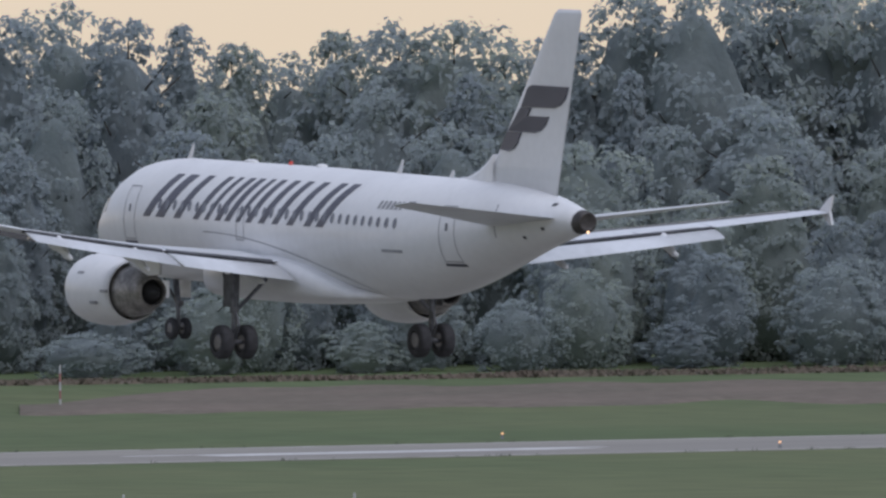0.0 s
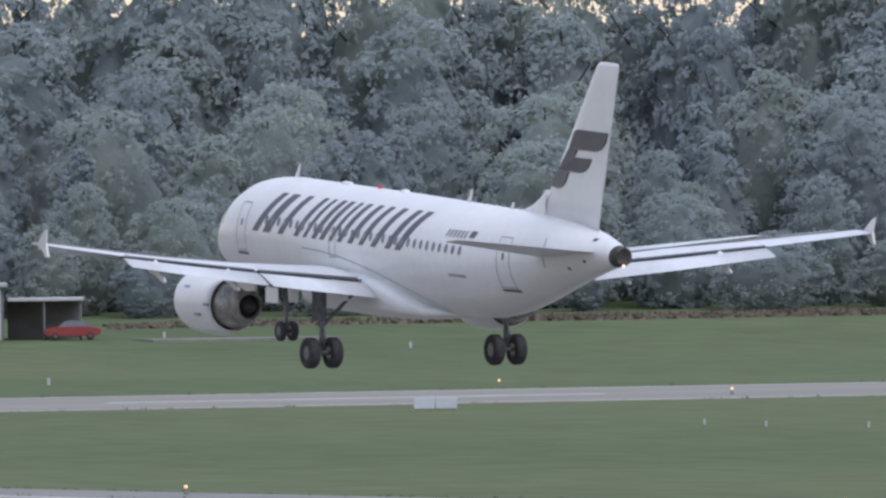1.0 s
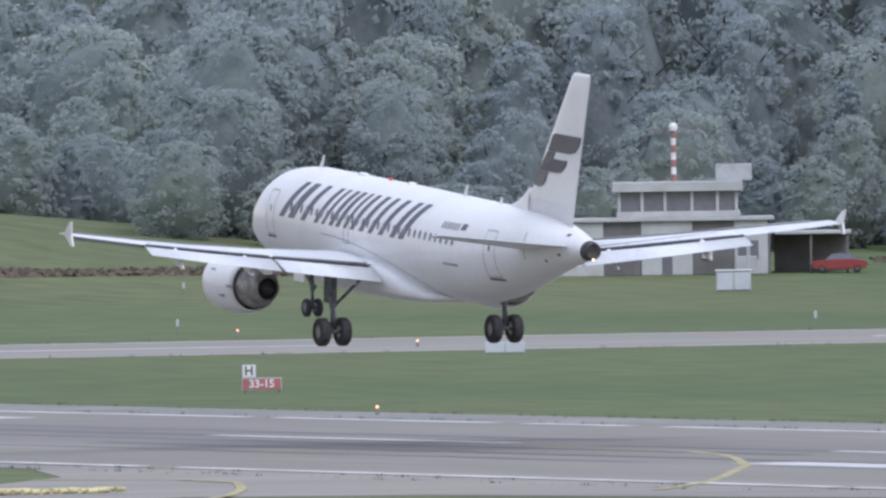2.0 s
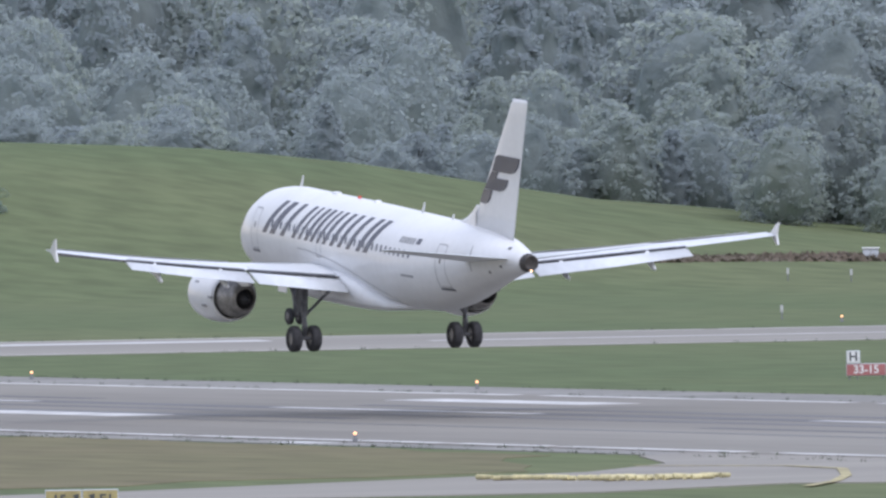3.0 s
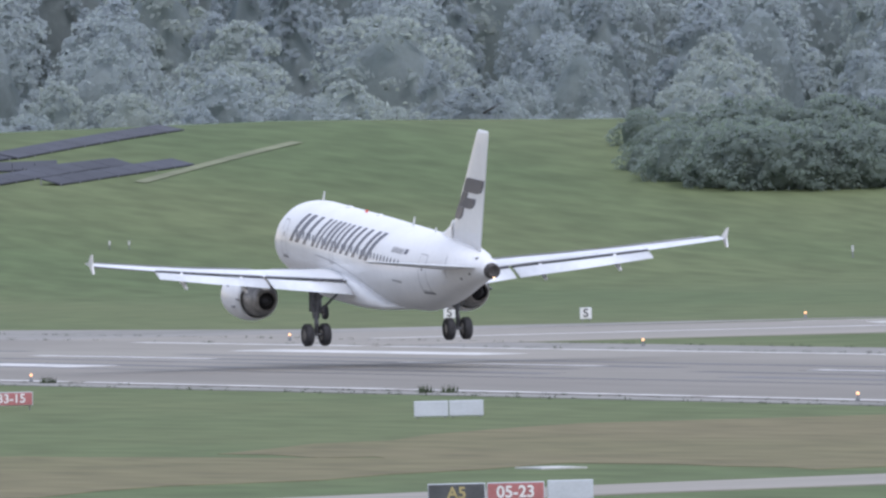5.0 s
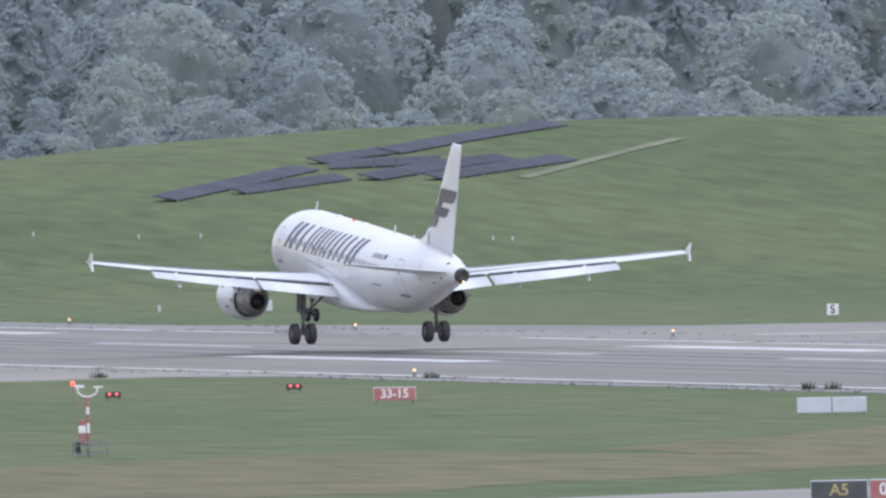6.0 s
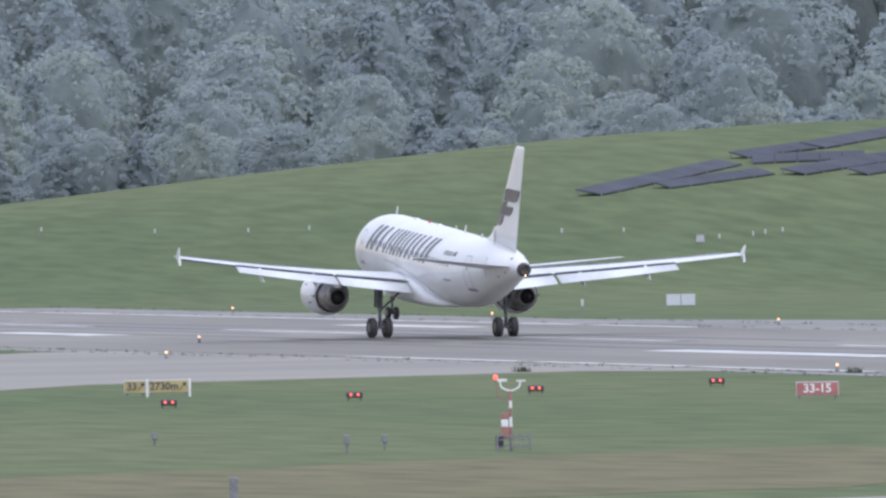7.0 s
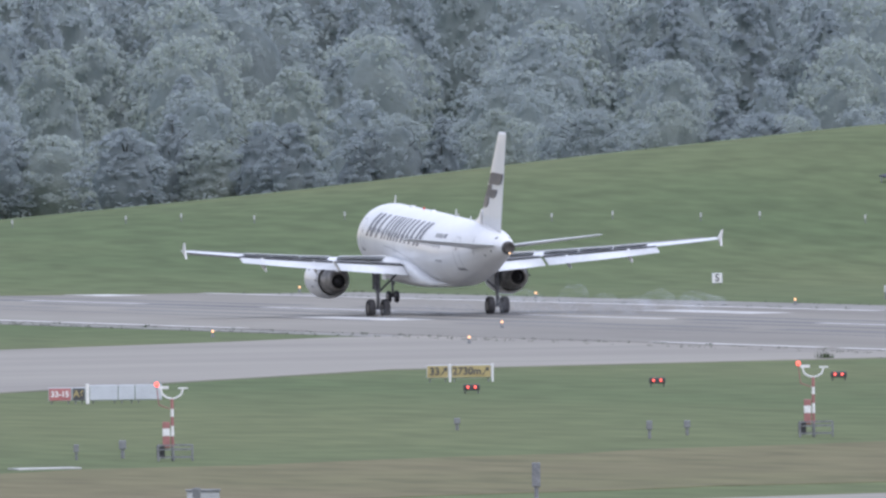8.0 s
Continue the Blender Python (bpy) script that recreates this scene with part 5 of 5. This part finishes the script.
def build_solar_rows():
    for (x0, y0), (x1, y1), n, deep in (((408.7, 1281.9), (425.6, 1299.1), 8, 2.2), ((414.6, 1283.2), (424.7, 1288.3), 5, 1.9), ((428.1, 1305.1), (436.9, 1310.6), 5, 2.0), ((435.8, 1309.4), (457.1, 1331.7), 10, 2.2),
                                         ((426.5, 1299.3), (434.7, 1296.6), 5, 3.0), ((426.4, 1286.1), (436.4, 1293.9), 5, 2.3), ((430.3, 1282.7), (444.5, 1292.7), 7, 2.1), ((432.1, 1292.2), (440.8, 1296.1), 4, 2.4)):
        row = new("solar_row")
        a, b = Vector((x0, y0, 0)), Vector((x1, y1, 0))
        for i in range(n):
            p, q = a.lerp(b, i / n), a.lerp(b, (i + .98) / n)
            bm = bmesh.new()
            zp, zq = height(p.x, p.y), height(q.x, q.y)
            side = (b - a).cross(Vector((0, 0, 1))).normalized()
            if side.y < 0:
                side = -side
            rings = []
            for v, z in ((p, zp), (q, zq)):
                lo, hi = v + Vector((0, 0, z + .15)), v + side * deep + Vector((0, 0, max(z, height(v.x + side.x * deep, v.y + side.y * deep)) + .55))
                rings.append([lo, hi, hi - Vector((0, 0, .1)), lo - Vector((0, 0, .1))])
            loft(bm, rings)
            panel = part("panel", bm, PANEL_GLASS, row)
            bm = bmesh.new()
            for v, z in ((p, zp), (q, zq)):
                tube(bm, (v.x, v.y, z - .2), (v.x, v.y, z + .12), .05, seg=6)
                w = v + side * deep * .9
                tube(bm, (w.x, w.y, height(w.x, w.y) - .2), (w.x, w.y, height(w.x, w.y) + .5), .05, seg=6)
            part("support", bm, STEEL, row)
        tagged(row, "dark row of solar panels on the grassy hillside", "solar panels", "solar panel rows")


def build_barrier():
    """A heap of yellow barrier hose lying on the taxiway edge."""
    rng = random.Random(6)
    heap = new("barrier_hose")
    for k, (x0, y0, x1, y1) in enumerate(((255.6, 598.6, 259.0, 592.6), (257.5, 592.3, 262.6, 591.8), (258.5, 594.2, 262.0, 592.5))):
        bm = bmesh.new()
        n = 14
        for i in range(n):
            u = (i + .5) / n
            x, y = x0 + (x1 - x0) * u, y0 + (y1 - y0) * u
            dx, dy = (x1 - x0) / n * .6, (y1 - y0) / n * .6
            z = .12 + rng.uniform(0, .06)
            tube(bm, (x - dx, y - dy + rng.uniform(-.3, .3), z), (x + dx, y + dy + rng.uniform(-.3, .3), z), .10, .085, 8)
        part("hose_length", bm, HOSE, heap)
    tagged(heap, "knobbly pale yellow barrier hose lying on asphalt", "barrier hose")


build_signs()
build_lamps()
build_wind_mast(211.5, 675.8)
build_wind_mast(179.6, 656.0)
build_posts()
build_cabins()
build_hut()
build_solar_rows()
build_barrier()


# ---- tyre smoke at the touchdown place ----
def build_smoke():
    """Thin blue-white puffs that rise where the main wheels have touched, then drift and thin."""
    m = bpy.data.materials.new("thin_tyre_smoke")
    m.use_nodes = True
    n, l = m.node_tree.nodes, m.node_tree.links
    p = n["Principled BSDF"]
    p.inputs["Base Color"].default_value, p.inputs["Roughness"].default_value = (0.82, 0.89, 1.0, 1), 1.0
    clear, mx = n.new("ShaderNodeBsdfTransparent"), n.new("ShaderNodeMixShader")
    co, nz, rg = n.new("ShaderNodeTexCoord"), n.new("ShaderNodeTexNoise"), n.new("ShaderNodeMapRange")
    nz.inputs["Scale"].default_value, nz.inputs["Detail"].default_value = 1.3, 6
    rg.inputs["From Min"].default_value, rg.inputs["From Max"].default_value = 0.40, 0.78
    rg.inputs["To Min"].default_value, rg.inputs["To Max"].default_value = 0.0, 0.11
    glow, both = n.new("ShaderNodeBsdfTranslucent"), n.new("ShaderNodeMixShader")
    glow.inputs["Color"].default_value = (0.9, 0.94, 1.0, 1)
    both.inputs[0].default_value = 0.55
    l.new(p.outputs[0], both.inputs[1])
    l.new(glow.outputs[0], both.inputs[2])
    l.new(co.outputs["Object"], nz.inputs["Vector"])
    l.new(nz.outputs["Fac"], rg.inputs["Value"])
    l.new(rg.outputs["Result"], mx.inputs[0])
    l.new(clear.outputs[0], mx.inputs[1])
    l.new(both.outputs[0], mx.inputs[2])
    l.new(mx.outputs[0], n["Material Output"].inputs["Surface"])
    rng = random.Random(9)
    made = []
    # rows of puffs behind each pair of main wheels, the oldest the largest
    for k in range(18):
        bm = bmesh.new()
        age = 1 - k / 17
        side = (5.0, -2.7)[k % 3 == 2]
        w, d, h = rng.uniform(.5, .9) * (.7 + .7 * age), rng.uniform(1.6, 3.2), rng.uniform(.25, .5) * (.5 + 1.6 * age)
        bmesh.ops.create_icosphere(bm, subdivisions=3, radius=1.0, matrix=Matrix.Diagonal((w, d, h, 1)))
        for v in bm.verts:
            v.co += v.co.normalized() * .35 * noise.noise(v.co * 1.1 + Vector((k * 7.3, 0, 0)))
        ob = part("smoke_puff", bm, m, None, smooth=True)
        tagged(ob, "thin blue-white puff of tyre smoke over the runway", "smoke", "tyre smoke")
        y = 1013 + 2.35 * k + rng.uniform(-1.5, 1.5)
        made.append((ob, MID + side + rng.uniform(-.5, .7), y, 7.05 + (y - 1004) / 65.5, h))
    return made


smoke = build_smoke()


def motions():
    walk(airliner, [(t, pose(x, y, z, p, b, h)) for t, x, y, z, p, b, h in FLIGHT])
    # the spoilers rise after the touch and the wings lose their lift
    for panel, hinge in SPOILERS:
        walk(panel, [(t, hinge @ Matrix.Rotation(radians(-a), 4, "X")) for t, a in ((0.0, 0), (7.4, 0), (7.6, 4), (7.8, 16), (8.0, 26))])
    for wing, s in WINGS:
        root = Matrix.Translation((s * 1.9, 0, 2.8))
        walk(wing, [(t, root @ Matrix.Rotation(radians(s * a), 4, "Y") @ root.inverted()) for t, a in ((0.0, 0), (7.3, 0), (7.6, .5), (8.0, 1.5))])
    for ob, x, y, start, h in smoke:
        low = -2.2 * h - 1.0
        walk(ob, [(0.0, pose(x, y, low)), (start, pose(x, y, low)), (start + .12, pose(x + .1, y + .6, .1 + .5 * h)), (8.1, pose(x + 1.0 * (8.1 - start), y + 2.0 * (8.1 - start), .1 + h * (.6 + 1.3 * (8.1 - start))))])


motions()
